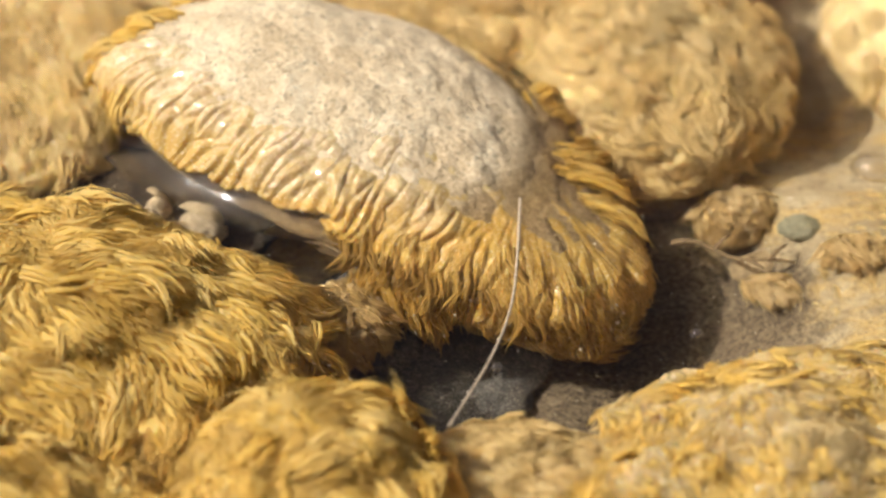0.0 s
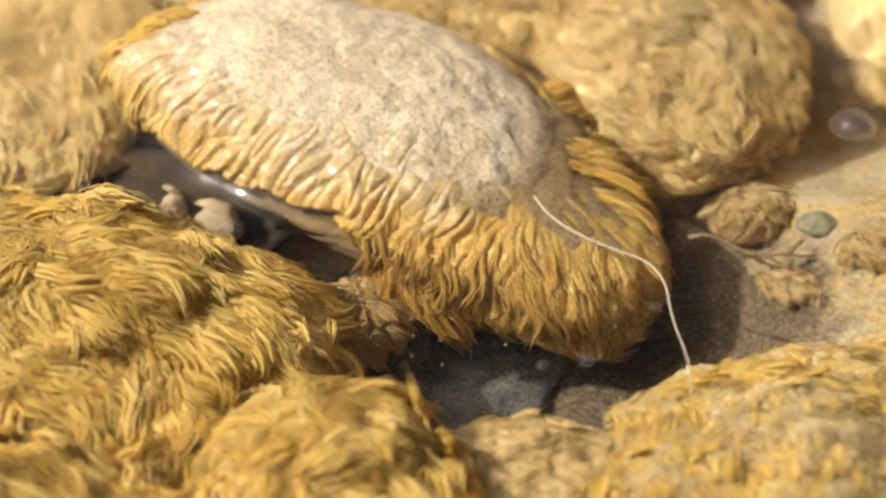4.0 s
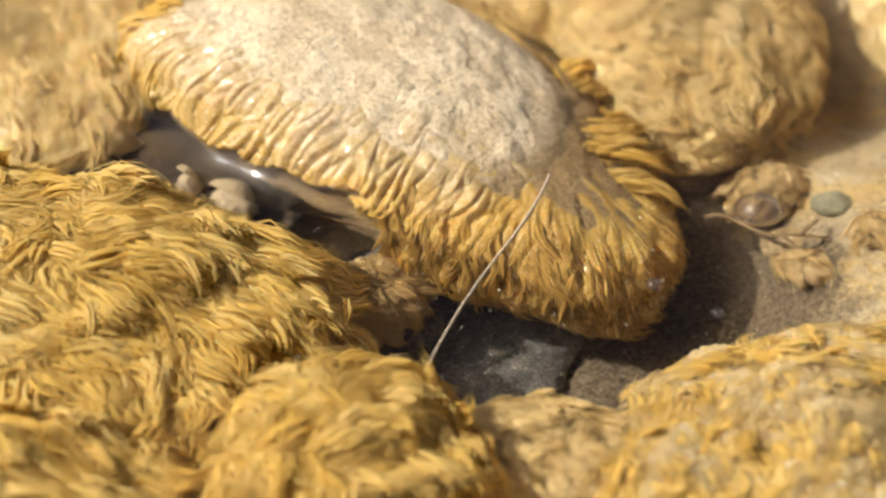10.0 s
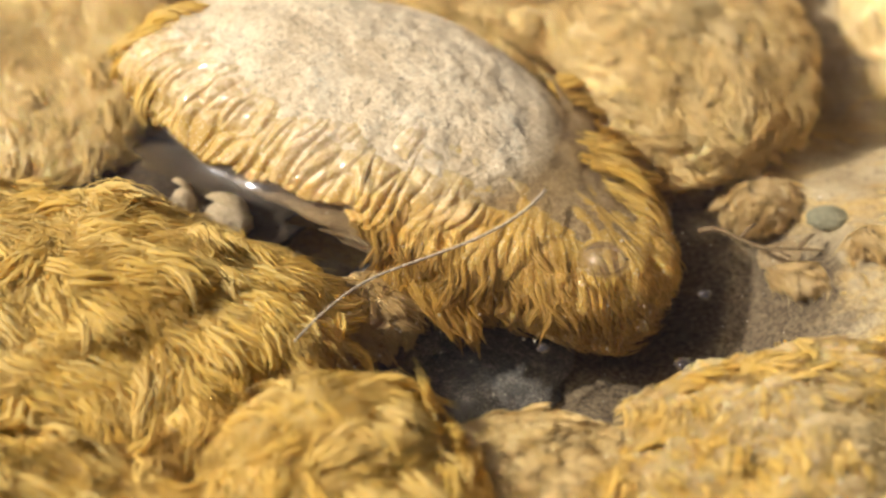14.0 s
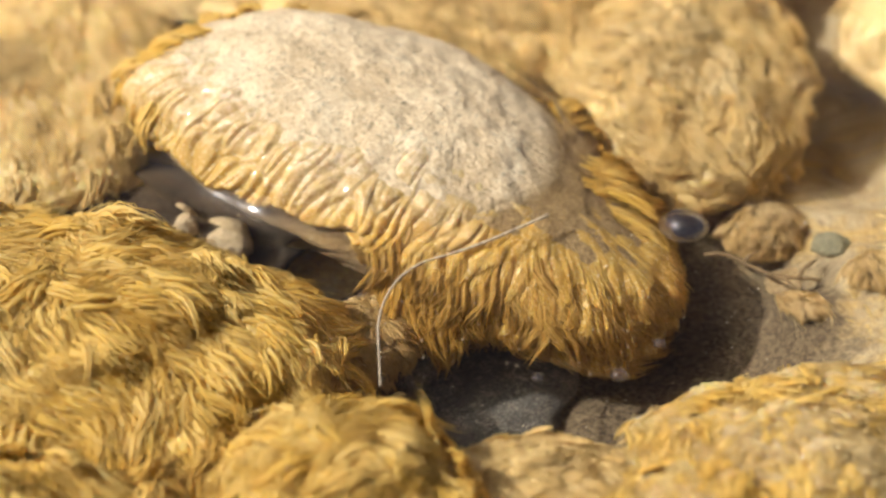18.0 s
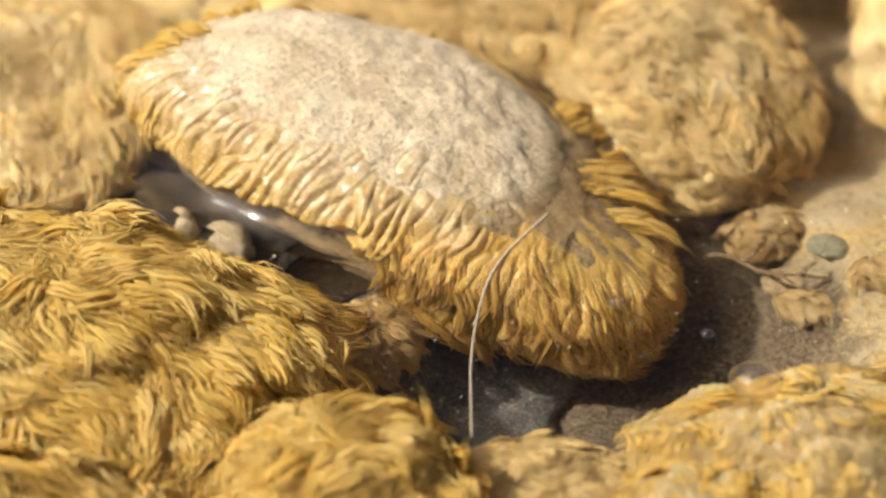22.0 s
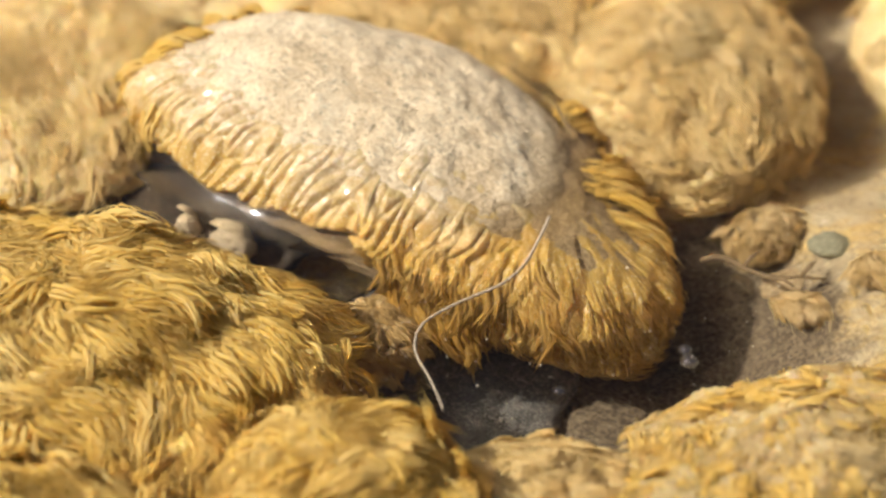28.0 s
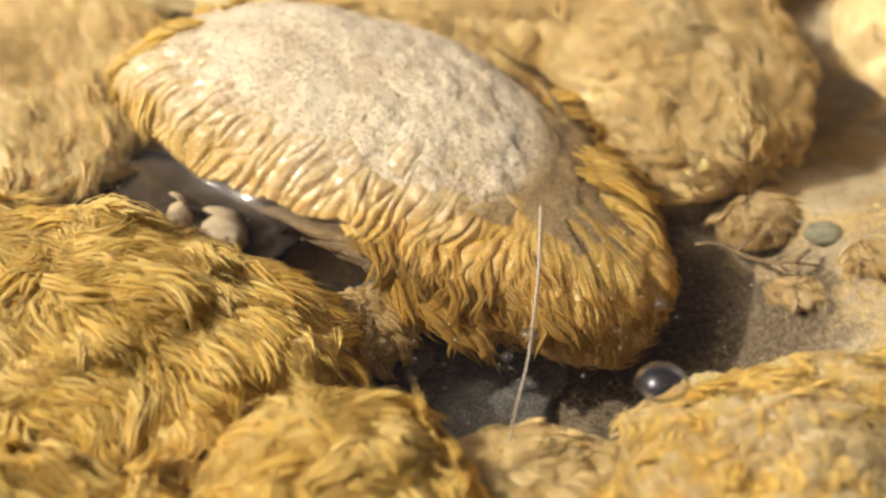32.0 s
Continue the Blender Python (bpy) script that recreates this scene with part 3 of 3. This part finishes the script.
    coat(ob, rock, rng, ruff, flow, lock_fleece, mat_fleece, lambda w, d: 0.0070, lambda w, d: 0.35, "fringe", 0.22, name="ruff_lock", most=90, sunk=0.0004)
    # plumes afloat behind the low end
    behind = scatter(rng, 900, lambda d: d.y > 0.30 and 0.15 < d.x < 0.97 and -0.012 < (rock.centre + rock.local(d)).z < -0.003, -0.6)
    coat(ob, rock, rng, behind, flow, lock_fleece, mat_fleece, lambda w, d: 0.0095, lambda w, d: 0.45, "fringe", 0.32, name="trailing_lock", most=90, sunk=0.0)
    front = lambda d: d.y < 0.6 and not clean(d)
    fleece(ob, rock, surface, rng, 7000, lambda d: 0.46 < edge(d) < 0.72 and d.x > 0.12 and d.z > -0.2 and front(d), flow, 0.0050, (-0.10, 0.04), 0.00012, mat_hair, 0.14)
    fleece(ob, rock, surface, rng, 5000, lambda d: edge(d) >= 0.66 and d.x > 0.12 and d.z > -0.2 and front(d), flow, 0.0065, (-0.10, 0.06), 0.00013, mat_hair_amber, 0.16)


def build_mound(name, label, centre, half, turn, push, swirl, n, length, seed, moving_mat, static_mat, felt, most, amount, kind="fur", rough=0.16, lean=0.10, up=-0.1, relief=0.0014, fineness=(90, 230), cover=1.0, hairs=0):
    rng = random.Random(seed)
    rock = Rock(centre, half, turn, rough=rough, seed=seed * 1.7, freq=2.6)
    ob = thing(name, rock.centre, label, "rock", "algae-covered rocks in the pool")
    along = Vector((push[0], push[1], 0)).normalized()
    side = np.array((-along.y, along.x, 0.35))
    way = np.array((along.x, along.y, -0.3))

    def lines(w, angle, slope):
        u, v = w @ side, w @ way
        bend = 0.010 * swirl * soft_noise(w[:, 0] * 75, w[:, 1] * 75, seed)
        return (u + bend) / (length * 0.50) + 0.7 * soft_noise(u * 420, v * 160), (v + 1.3 * bend) / (length * 1.1) + soft_noise(u * 300, v * 120, 3), 0

    surface = skin(ob, rock, felt, lines, lambda p, d: (0.0, relief * (0.6 + 0.8 * np.clip(soft_noise(d[:, 0] * 4, d[:, 1] * 4, 9) + 0.5, 0, 1))), *fineness, "matted algae skin")
    comb = mound_flow(push, swirl, seed)
    curls = lambda w, n, d: comb(w, n, d) + 0.35 * noise.noise_vector(w * 190 + Vector((0, seed, 0)))
    fleece(ob, rock, surface, rng, hairs, lambda d: d.z > -0.25 and d.y < 0.9, curls, length * 0.7, (-0.06, 0.20), 0.00008, mat_hair_tan if felt == skin_brown or length < 0.004 else mat_hair_gold, 0.45)
    places = scatter(rng, n, lambda d: d.y < 0.93 and rng.random() < cover, up)
    coat(ob, rock, rng, places, mound_flow(push, swirl, seed), moving_mat, static_mat,
         lambda w, d: length * (1 + 0.35 * noise.noise(w * 110)), lambda w, d: amount, kind, lean, most=most)
    return ob


def build_mounds():
    build_mound("mossy_rock", "broad rock wholly covered in golden combed algae locks", (-0.0580, -0.0195, -0.0105), (0.0395, 0.0305, 0.0172), -7,
                (0.55, -0.5, 0), 1.3, 1500, 0.0080, 3, lock_fleece, mat_fleece, skin_gold, 300, 0.45, "fur", fineness=(130, 360), cover=0.55, lean=0.02, relief=0.0012, hairs=16000)
    build_mound("mossy_rock", "rock under golden algae with darker creases", (-0.066, -0.063, -0.0115), (0.031, 0.021, 0.0155), 8,
                (0.5, -0.45, 0), 1.4, 900, 0.0085, 4, lock_fleece, mat_fleece, skin_gold, 220, 0.45, "fur", fineness=(110, 300), cover=0.60, lean=0.02, relief=0.0010, hairs=10000)
    build_mound("mossy_rock", "small rounded rock under fluffy golden algae", (-0.0140, -0.0520, -0.0100), (0.0185, 0.0185, 0.0145), 0,
                (0.2, -0.2, 0), 0.9, 900, 0.0062, 5, lock_fleece, mat_fleece, skin_gold, 260, 0.50, "fur", lean=0.04, fineness=(110, 280), cover=0.55, relief=0.0011, hairs=9000)
    build_mound("mossy_rock", "low rock with crusty pale yellow algae turf", (0.0570, -0.0490, -0.0130), (0.037, 0.0250, 0.0150), 14,
                (0.4, -0.6, 0), 1.1, 1500, 0.0038, 7, lock_fleece, mat_fleece, skin_turf, 240, 0.25, "down", lean=0.10, relief=0.0009, fineness=(180, 460), cover=0.80, hairs=14000)
    build_mound("mossy_rock", "submerged round rock coated in fine tan algae", (0.0435, 0.061, -0.0195), (0.0250, 0.035, 0.0195), -6,
                (0.3, -0.6, 0), 0.8, 1700, 0.0055, 9, lock_brown, mat_brown, skin_brown, 160, 0.30, "fur", cover=0.30, relief=0.0006, rough=0.07, lean=0.0, hairs=9000)
    build_mound("mossy_rock", "submerged rock with smooth yellow-tan algae", (0.110, 0.068, -0.0190), (0.031, 0.038, 0.0180), 20,
                (0.1, -0.7, 0), 0.6, 900, 0.0060, 13, lock_brown, mat_brown, skin_brown, 90, 0.18, "down", cover=0.10, relief=0.0004, rough=0.07, lean=-0.06, hairs=5000)
    build_mound("mossy_rock", "submerged rock under a soft tan algae blanket", (-0.082, 0.0555, -0.0180), (0.038, 0.0400, 0.0175), -8,
                (0.3, -0.9, 0), 0.5, 2000, 0.0068, 15, lock_brown, mat_brown, skin_brown, 120, 0.22, "down", lean=-0.06, cover=0.04, relief=0.0003, rough=0.06, hairs=9000)
    build_mound("mossy_rock", "flat submerged rock with yellowish algae behind the boulder", (0.0, 0.118, -0.0180), (0.090, 0.040, 0.0160), 0,
                (0.3, -0.7, 0), 0.7, 1500, 0.0070, 17, lock_brown, mat_brown, skin_brown, 60, 0.15, "down", lean=-0.06, cover=0.1, relief=0.0005, rough=0.08, hairs=5000)
    build_mound("mossy_rock", "submerged yellow-tan algae hump behind the boulder", (0.004, 0.080, -0.0190), (0.036, 0.026, 0.0165), -20,
                (0.3, -0.6, 0), 0.7, 900, 0.0070, 23, lock_brown, mat_brown, skin_brown, 90, 0.3, "fur", lean=0.0, cover=0.45, relief=0.0006, rough=0.08, hairs=5000)
    build_mound("mossy_rock", "little stone with brown straggly algae beside the hollow", (-0.0130, -0.0085, -0.0215), (0.0065, 0.0145, 0.0065), -32,
                (0.6, -0.5, -0.3), 0.7, 260, 0.0042, 19, lock_straggly, mat_straggly, skin_straggly, 90, 0.3, "fur", fineness=(80, 180), cover=0.8)
    build_mound("mossy_rock", "low pale stone with short algae fuzz before the hollow", (0.0150, -0.0455, -0.0135), (0.0140, 0.0090, 0.0062), -8,
                (0.3, -0.5, 0), 1.0, 520, 0.0034, 21, lock_brown, mat_brown, skin_brown, 60, 0.15, "down", cover=0.9, relief=0.0010, fineness=(90, 200), lean=0.15, hairs=5000)


build_main_rock()
build_mounds()


def pebble(name, label, centre, half, turn, material, seed, rough=0.14, category="pebble", fuzz=0, fine=0.0003):
    rock = Rock(centre, half, turn, rough=rough, seed=seed, freq=1.8)
    ob = new(name, rock.mesh(name, material, 26, 48, fine))
    ob.location = rock.centre
    if fuzz:
        rng = random.Random(int(seed * 10))
        coat(ob, rock, rng, scatter(rng, fuzz, lambda d: True, 0.0), mound_flow((0.2, -0.5, 0), 1.0, seed), lock_cream, mat_cream,
             lambda w, d: 0.0034, lambda w, d: 0.1, "down", 0.02, most=0)
    return tagged(ob, label, category)


def on_bed(x, y, half):
    """A stone's centre that is sunk by a third into the silt."""
    return (x, y, bed_height(x, y) + 0.45 * half)


def build_pebbles():
    pebble("slab", "dark grainy slab in the shaded hollow under the boulder", (-0.012, 0.004, -0.0445), (0.036, 0.022, 0.0085), -12, dark_stone, 4.0, 0.12, "stone", fine=0.0006)
    pebble("pebble", "black smooth stone sunk in the hollow", (-0.006, -0.004, -0.0355), (0.0065, 0.006, 0.0042), 20, dark_stone, 5.0)
    pebble("pebble", "rough tan stone with algae fuzz beside the boulder", on_bed(0.0545, 0.0240, 0.0042), (0.0066, 0.0052, 0.0042), 30, tan_stone, 6.3, 0.14, fuzz=170)
    pebble("pebble", "small pale stone on the silt", on_bed(0.0580, 0.0125, 0.0026), (0.0045, 0.0034, 0.0026), 10, tan_stone, 7.2, 0.22)
    pebble("pebble", "grey-green smooth stone set in the silt bank", on_bed(0.0650, 0.0170, 0.0022), (0.0036, 0.0030, 0.0022), 15, green_stone, 11.0, 0.10)
    pebble("pebble", "little pale stone with tan algae fuzz", on_bed(0.0600, 0.0045, 0.0022), (0.0052, 0.0026, 0.0022), -20, pale_stone, 12.0, 0.18, fuzz=60)
    pebble("pebble", "low yellowish algae-stained stone on the bank", on_bed(0.0720, 0.0060, 0.0018), (0.0044, 0.0036, 0.0018), 5, tan_stone, 13.0, 0.12, fuzz=50)
    pebble("pebble", "small smooth cream pebble between the rocks", (-0.0352, 0.0135, -0.0170), (0.0042, 0.0038, 0.0044), 0, pale_stone, 8.0, 0.10)
    pebble("pebble", "little tan pebble wedged beside the algae", (-0.0430, 0.0175, -0.0165), (0.0022, 0.0026, 0.0042), 0, pale_stone, 9.0)
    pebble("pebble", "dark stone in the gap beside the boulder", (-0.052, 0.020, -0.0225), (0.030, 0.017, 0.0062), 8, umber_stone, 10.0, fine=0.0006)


build_pebbles()


def build_turf():
    """Thin algae growing on the silt beside the boulder."""
    rng = random.Random(31)
    all_v, all_f, all_uv, base = [], [], [], 0
    templates = TEMPLATES["down"]
    for _ in range(800):
        x, y = rng.uniform(0.055, 0.115), rng.uniform(-0.03, 0.04)
        thick = noise.noise(Vector((x * 55, y * 55, 2.0))) + (x - 0.068) * 14
        if thick < rng.uniform(0.0, 0.5):
            continue
        n = Vector((rng.uniform(-0.3, 0.3), rng.uniform(-0.3, 0.3), 1)).normalized()
        tip = Vector((0.5, -0.6, 0.25)) + 0.9 * noise.noise_vector(Vector((x, y, 0)) * 80)
        v, f, uv = templates[rng.randrange(len(templates))]
        size = rng.uniform(0.0014, 0.0026)
        v = (v * size) @ np.array(frame_of(tip, n)).T + np.array((x, y, bed_height(x, y)))
        all_v.append(v), all_f.append(f + base), all_uv.append(uv)
        base += len(v)
    ob = new("algae_turf", mesh_of("algae_turf", np.concatenate(all_v), np.concatenate(all_f), mat_brown, uv=np.concatenate(all_uv)))
    tagged(ob, "thin tan algae turf growing on the silt bed", "algae", kind="stuff")


build_turf()


def tube_mesh(name, points, radii, material, sides=8):
    """A round bar along points."""
    verts, faces = [], []
    pts = [Vector(p) for p in points]
    for i, p in enumerate(pts):
        way = (pts[min(i + 1, len(pts) - 1)] - pts[max(i - 1, 0)]).normalized()
        turn = frame_of(way, Vector((0.1, 0.2, 1)))
        for k in range(sides):
            a = 2 * math.pi * k / sides
            verts.append(tuple(p + turn @ Vector((0, math.cos(a), math.sin(a))) * radii[i]))
    for i in range(len(pts) - 1):
        for k in range(sides):
            faces.append((i * sides + k, i * sides + (k + 1) % sides, (i + 1) * sides + (k + 1) % sides, (i + 1) * sides + k))
    faces.append(tuple(range(sides))[::-1])
    faces.append(tuple((len(pts) - 1) * sides + k for k in range(sides)))
    return mesh_of(name, verts, faces, material)


def build_twig():
    rng = random.Random(5)
    ob = new("twig")
    ob.location = (0.0455, 0.0130, -0.0225)
    tagged(ob, "thin crooked brown twig lying on the silt", "twig")
    pts = [(0.0022 * i - 0.002, -0.0007 * i + 0.0012 * math.sin(i * 0.9), 0.0012 + 0.0006 * math.sin(i * 1.3)) for i in range(10)]
    part("stem", tube_mesh("stem", pts, [0.00055 - 0.00003 * i for i in range(10)], twig_mat), ob)
    for k, i in enumerate((3, 5, 7)):
        a = Vector(pts[i])
        up = Vector((0.003, (-1) ** k * 0.003, 0.001))
        part("side_shoot", tube_mesh("side_shoot", [a, a + up * 0.5 + Vector((0, 0, 0.0006)), a + up], [0.0005, 0.0004, 0.0002], twig_mat), ob)


build_twig()


# ---- the water ----
def build_water():
    n = 241
    xs, ys = spread(n, 0.22, 500.0), spread(n, 0.20, 500.0)

    def wave(x, y):
        q = Vector((x, y, 0))
        fade = 1 / (1 + (math.hypot(x, y) / 0.6) ** 2)
        calm = 0.0007 * noise.noise(q * 22) + 0.00025 * noise.noise(q * 60) + 0.0006 * math.sin(55 * x + 30 * y)
        open_pool = min(1, max(0, (x + 0.25 * y - 0.055) / 0.03))
        steep = 0.0016 * noise.noise(q * 70 + Vector((0, 0, 3))) + 0.0008 * math.sin(210 * x + 90 * y + 5 * noise.noise(q * 40)) + 0.0005 * noise.noise(q * 190)
        return fade * (calm + 1.3 * open_pool * steep)

    verts = [(x, y, wave(x, y)) for y in ys for x in xs]
    faces = [(j * n + i, j * n + i + 1, (j + 1) * n + i + 1, (j + 1) * n + i) for j in range(n - 1) for i in range(n - 1)]
    ob = new("water", mesh_of("water", verts, faces, water_mat))
    ob.visible_shadow = False
    return tagged(ob, "clear shallow water with a gently rippled surface", "water", kind="structure")


water = build_water()


def build_water_rim():
    """The curved edge by which the water clings to the boulder."""
    cols, rows = 160, 12
    verts, faces = [], []
    for j in range(cols):
        a = 2 * math.pi * j / cols
        lo, hi = -1.2, 1.2
        for _ in range(24):
            mid = (lo + hi) / 2
            d = (math.cos(a) * math.cos(mid), math.sin(a) * math.cos(mid), math.sin(mid))
            if (MAIN.centre + MAIN.local(d)).z < 0.0:
                lo = mid
            else:
                hi = mid
        p = MAIN.centre + MAIN.local(d)
        out = MAIN.normal(d)
        out.z = 0
        out.normalize()
        coated = min(1, max(0, crown(Vector(d)) / 0.15)) * min(1, max(0.12, d[0] * 4))
        hug, reach = 0.0003 + 0.0030 * coated, 0.0068
        for i in range(rows):
            u = i / (rows - 1)
            verts.append(tuple(p + out * (hug + reach * u) + Vector((0, 0, reach * 0.48 * (1 - u) ** 2.2 - 0.0004 * u))))
    for j in range(cols):
        for i in range(rows - 1):
            b = (j + 1) % cols
            faces.append((j * rows + i, j * rows + i + 1, b * rows + i + 1, b * rows + i))
    ob = new("water_edge", mesh_of("water_edge", verts, faces, rim_mat))
    ob.visible_shadow = False
    return tagged(ob, "curved shining water edge round the boulder", "water", kind="structure")


rim = build_water_rim()


# ---- what drifts on the water ----
def sight(x, y, z):
    """The place at height z that lies on the line of sight x, y of the basic aim."""
    way = BASE.to_3x3() @ Vector(((x - 784) / FOCAL, (441 - y) / FOCAL, -1))
    return EYE + way * ((z - EYE.z) / way.z)


def build_bubble(radius, label):
    ob = new("bubble")
    tagged(ob, label, "bubble", "bubbles on the water")
    dirs, faces = ball(28, 44)
    shape = [(radius * d[0], radius * d[1], radius * (0.72 * d[2] if d[2] > 0 else 0.12 * d[2])) for d in dirs]
    film = part("film", mesh_of("film", shape, faces, film_mat), ob, "thin clear film")
    film.visible_shadow = False
    ring = [(radius * 1.02 * math.cos(2 * math.pi * k / 40), radius * 1.02 * math.sin(2 * math.pi * k / 40), 0.0) for k in range(41)]
    part("edge_ring", tube_mesh("edge_ring", ring, [radius * 0.09] * 41, water_mat, 8), ob, "raised ring of water").visible_shadow = False
    return ob


bubble_large = build_bubble(0.0036, "large clear air bubble floating on the water")
bubble_late = build_bubble(0.0036, "clear round air bubble above the dark hollow")
bubble_small = build_bubble(0.0012, "tiny air bubble on the water before the boulder")
bubble_tiny = [build_bubble(r, "tiny air bubble drifting on the water") for r in (0.0008, 0.0009, 0.0006)]


def build_specks():
    rng = random.Random(77)
    dirs, faces = ball(4, 6)
    verts, all_f = [], []
    for _ in range(260):
        at = sight(rng.uniform(150, 1450), rng.uniform(280, 800), rng.uniform(-0.012, 0.0008))
        r = rng.uniform(0.00007, 0.00016) * (1 if rng.random() < 0.9 else 1.8)
        b = len(verts)
        verts += [tuple(at + Vector(d) * r * rng.uniform(0.6, 1.4)) for d in dirs]
        all_f += [tuple(b + i for i in f) for f in faces]
    ob = new("floating_specks", mesh_of("floating_specks", verts, all_f, speck_mat))
    return tagged(ob, "tiny pale grains drifting in the water", "specks", kind="stuff")


specks = build_specks()

# ---- the long loose fibre ----
LINK = 0.0021
LINKS = 25
fibre = new("fibre")
fibre.location = sight(972, 385, 0.0016)
tagged(fibre, "long pale hair-thin fibre caught on the boulder", "fibre")
links = [part("link", tube_mesh("link", [(LINK * (-0.06 + 1.12 * k / 3), 0, 0) for k in range(4)], [0.00027 - 0.000004 * i] * 4, thread_mat, 6), fibre) for i in range(LINKS)]
FIBRE_EARLY = """0:96,96,100,115,125,125 1:95,95,95,150,150,100 2:75,50,60,160,160,60 3:60,15,20,170,168,180 5.5:65,50,15,-30,-70,-20
6:65,45,15,-40,-75,-30 7:72,72,50,-45,-62,-70 7.5:78,80,45,-50,-78,-95 8:95,88,65,10,-60,-80 8.5:95,90,85,60,15,-10 9:110,110,95,80,75,65 10:115,125,130,125,120,115
11:130,140,150,150,150,150 12:135,150,165,165,150,130 13:140,150,168,172,150,132 14:130,150,160,160,140,130"""
FIBRE_LATE = """16.5:150,153,150,95,95,105 17.5:150,153,158,105,92,92 18:155,157,165,120,85,85 19:150,150,140,125,75,60 20:133,133,125,80,95,110
21:146,146,130,60,50,40 22:140,135,110,100,90,90 23:147,130,55,75,90,90 24:125,125,115,90,80,82 25:125,128,125,70,115,95
28:115,122,160,150,55,70 29:135,138,140,50,35,50 30:110,115,120,110,10,-10 31:100,100,100,110,120,100 32:95,95,100,100,110,100"""
bends = [(float(a.split(":")[0]), [float(v) for v in a.split(":")[1].split(",")]) for a in (FIBRE_EARLY + " " + FIBRE_LATE).split()]


def fibre_shape(t):
    """Start and turn of every link at time t."""
    table = np.array([b for _, b in bends])
    marks = [float(np.interp(t, [a for a, _ in bends], table[:, k])) for k in range(6)]
    right, down = Vector((1, 0, 0)), Vector((0, -1.5, -0.06))
    at, out = Vector((0, 0, 0)), []
    for i in range(LINKS):
        a = radians(np.interp((i + 0.5) / LINKS, np.linspace(0, 1, 6), marks))
        way = (right * math.cos(a) + down * math.sin(a)).normalized()
        out.append((at.copy(), way))
        at += way * LINK
    return out


# ---- movements ----
def motions():
    for ob, tip, normal, amount, lag, wob in MOVING:
        rows, at = [], ob.location.copy()
        for t in ROW_TIMES:
            p = pull(t - lag)
            v = tip + amount * p + 0.10 * amount * Vector((math.sin(1.9 * t + wob), math.cos(2.3 * t + wob), math.sin(1.3 * t + 2 * wob)))
            low = v.dot(normal)
            if low < 0.0:
                v -= normal * low * 0.9
            rows.append((t, Matrix.LocRotScale(at, frame_of(v, normal).to_quaternion(), None)))
        walk(ob, rows)
    level = lambda t: -0.0008 + 0.0014 * surge(t)
    walk(water, [(t, pose(0.03 - 0.06 * ripple(t) + 0.004 * math.sin(t), -0.006 * surge(t) - 0.012 * ripple(t), level(t))) for t in [0.4 * i for i in range(81)]])
    walk(rim, [(t, pose(0, 0, level(t))) for t in ROW_TIMES])
    walk(specks, [(t, pose(0.006 * math.sin(0.9 * t), -0.004 * surge(t), 0.0)) for t in ROW_TIMES])
    afloat = lambda t, x, y: (t, Matrix.Translation(sight(x, y, level(t) + 0.0020)))
    walk(bubble_large, [afloat(*r) for r in (
        (0, 1600, 330), (1, 1588, 345), (1.5, 1583, 313), (2, 1560, 296), (3, 1561, 295), (3.5, 1554, 294), (4.5, 1510, 200), (5.5, 1457, 115),
        (6, 1432, 99), (7, 1420, 105), (8, 1431, 143), (8.5, 1432, 221), (9, 1437, 288), (9.5, 1414, 365), (10, 1341, 447), (10.5, 1274, 501),
        (11, 1193, 515), (11.5, 1139, 505), (12, 1119, 462), (13, 1135, 489), (13.5, 1076, 514), (14, 1075, 508), (14.5, 1137, 483),
        (16.5, 1121, 427), (17, 1155, 444), (17.5, 1202, 414), (18, 1213, 404), (18.5, 1263, 422), (19, 1458, 496), (19.5, 1532, 531),
        (20, 1497, 584), (20.5, 1453, 572), (21, 1399, 560), (21.5, 1367, 600), (22, 1341, 679))] +
         [(23, Matrix.Translation(sight(1400, 800, -0.004))), (24, Matrix.Translation(sight(1420, 860, -0.008))), (32, Matrix.Translation(sight(1420, 860, -0.008)))])
    hidden = Matrix.Translation(sight(960, 420, -0.012))
    walk(bubble_late, [(0, hidden), (29.6, hidden), (30.2, Matrix.Translation(sight(985, 640, -0.006)))] + [afloat(*r) for r in ((30.5, 1024, 738), (31, 1119, 652), (31.5, 1174, 634), (32, 1187, 696))])
    walk(bubble_small, [afloat(*r) for r in ((0, 1250, 700), (5.5, 1040, 650), (9, 1120, 560), (13, 1230, 690), (17, 1120, 700), (19, 1090, 629), (20, 1134, 620), (21, 1110, 560),
                                             (22, 1092, 540), (22.5, 1088, 633), (23.5, 1100, 690), (25.5, 1180, 680), (28, 1220, 640), (30, 1180, 620), (31, 960, 665), (32, 950, 610))])
    for k, (b, x, y) in enumerate(zip(bubble_tiny, (930, 1230, 440), (680, 600, 330))):
        walk(b, [afloat(t, x + 60 * math.sin(0.5 * t + k * 2), y + 25 * math.sin(0.7 * t + k) - 20 * surge(t)) for t in range(0, 33, 1)])
    shapes = [(t, fibre_shape(t)) for t in [0.5 * i for i in range(65)]]
    for i, ob in enumerate(links):
        walk(ob, [(t, Matrix.LocRotScale(s[i][0], frame_of(s[i][1], Vector((0, -0.5, 0.8))).to_quaternion(), None)) for t, s in shapes])


motions()
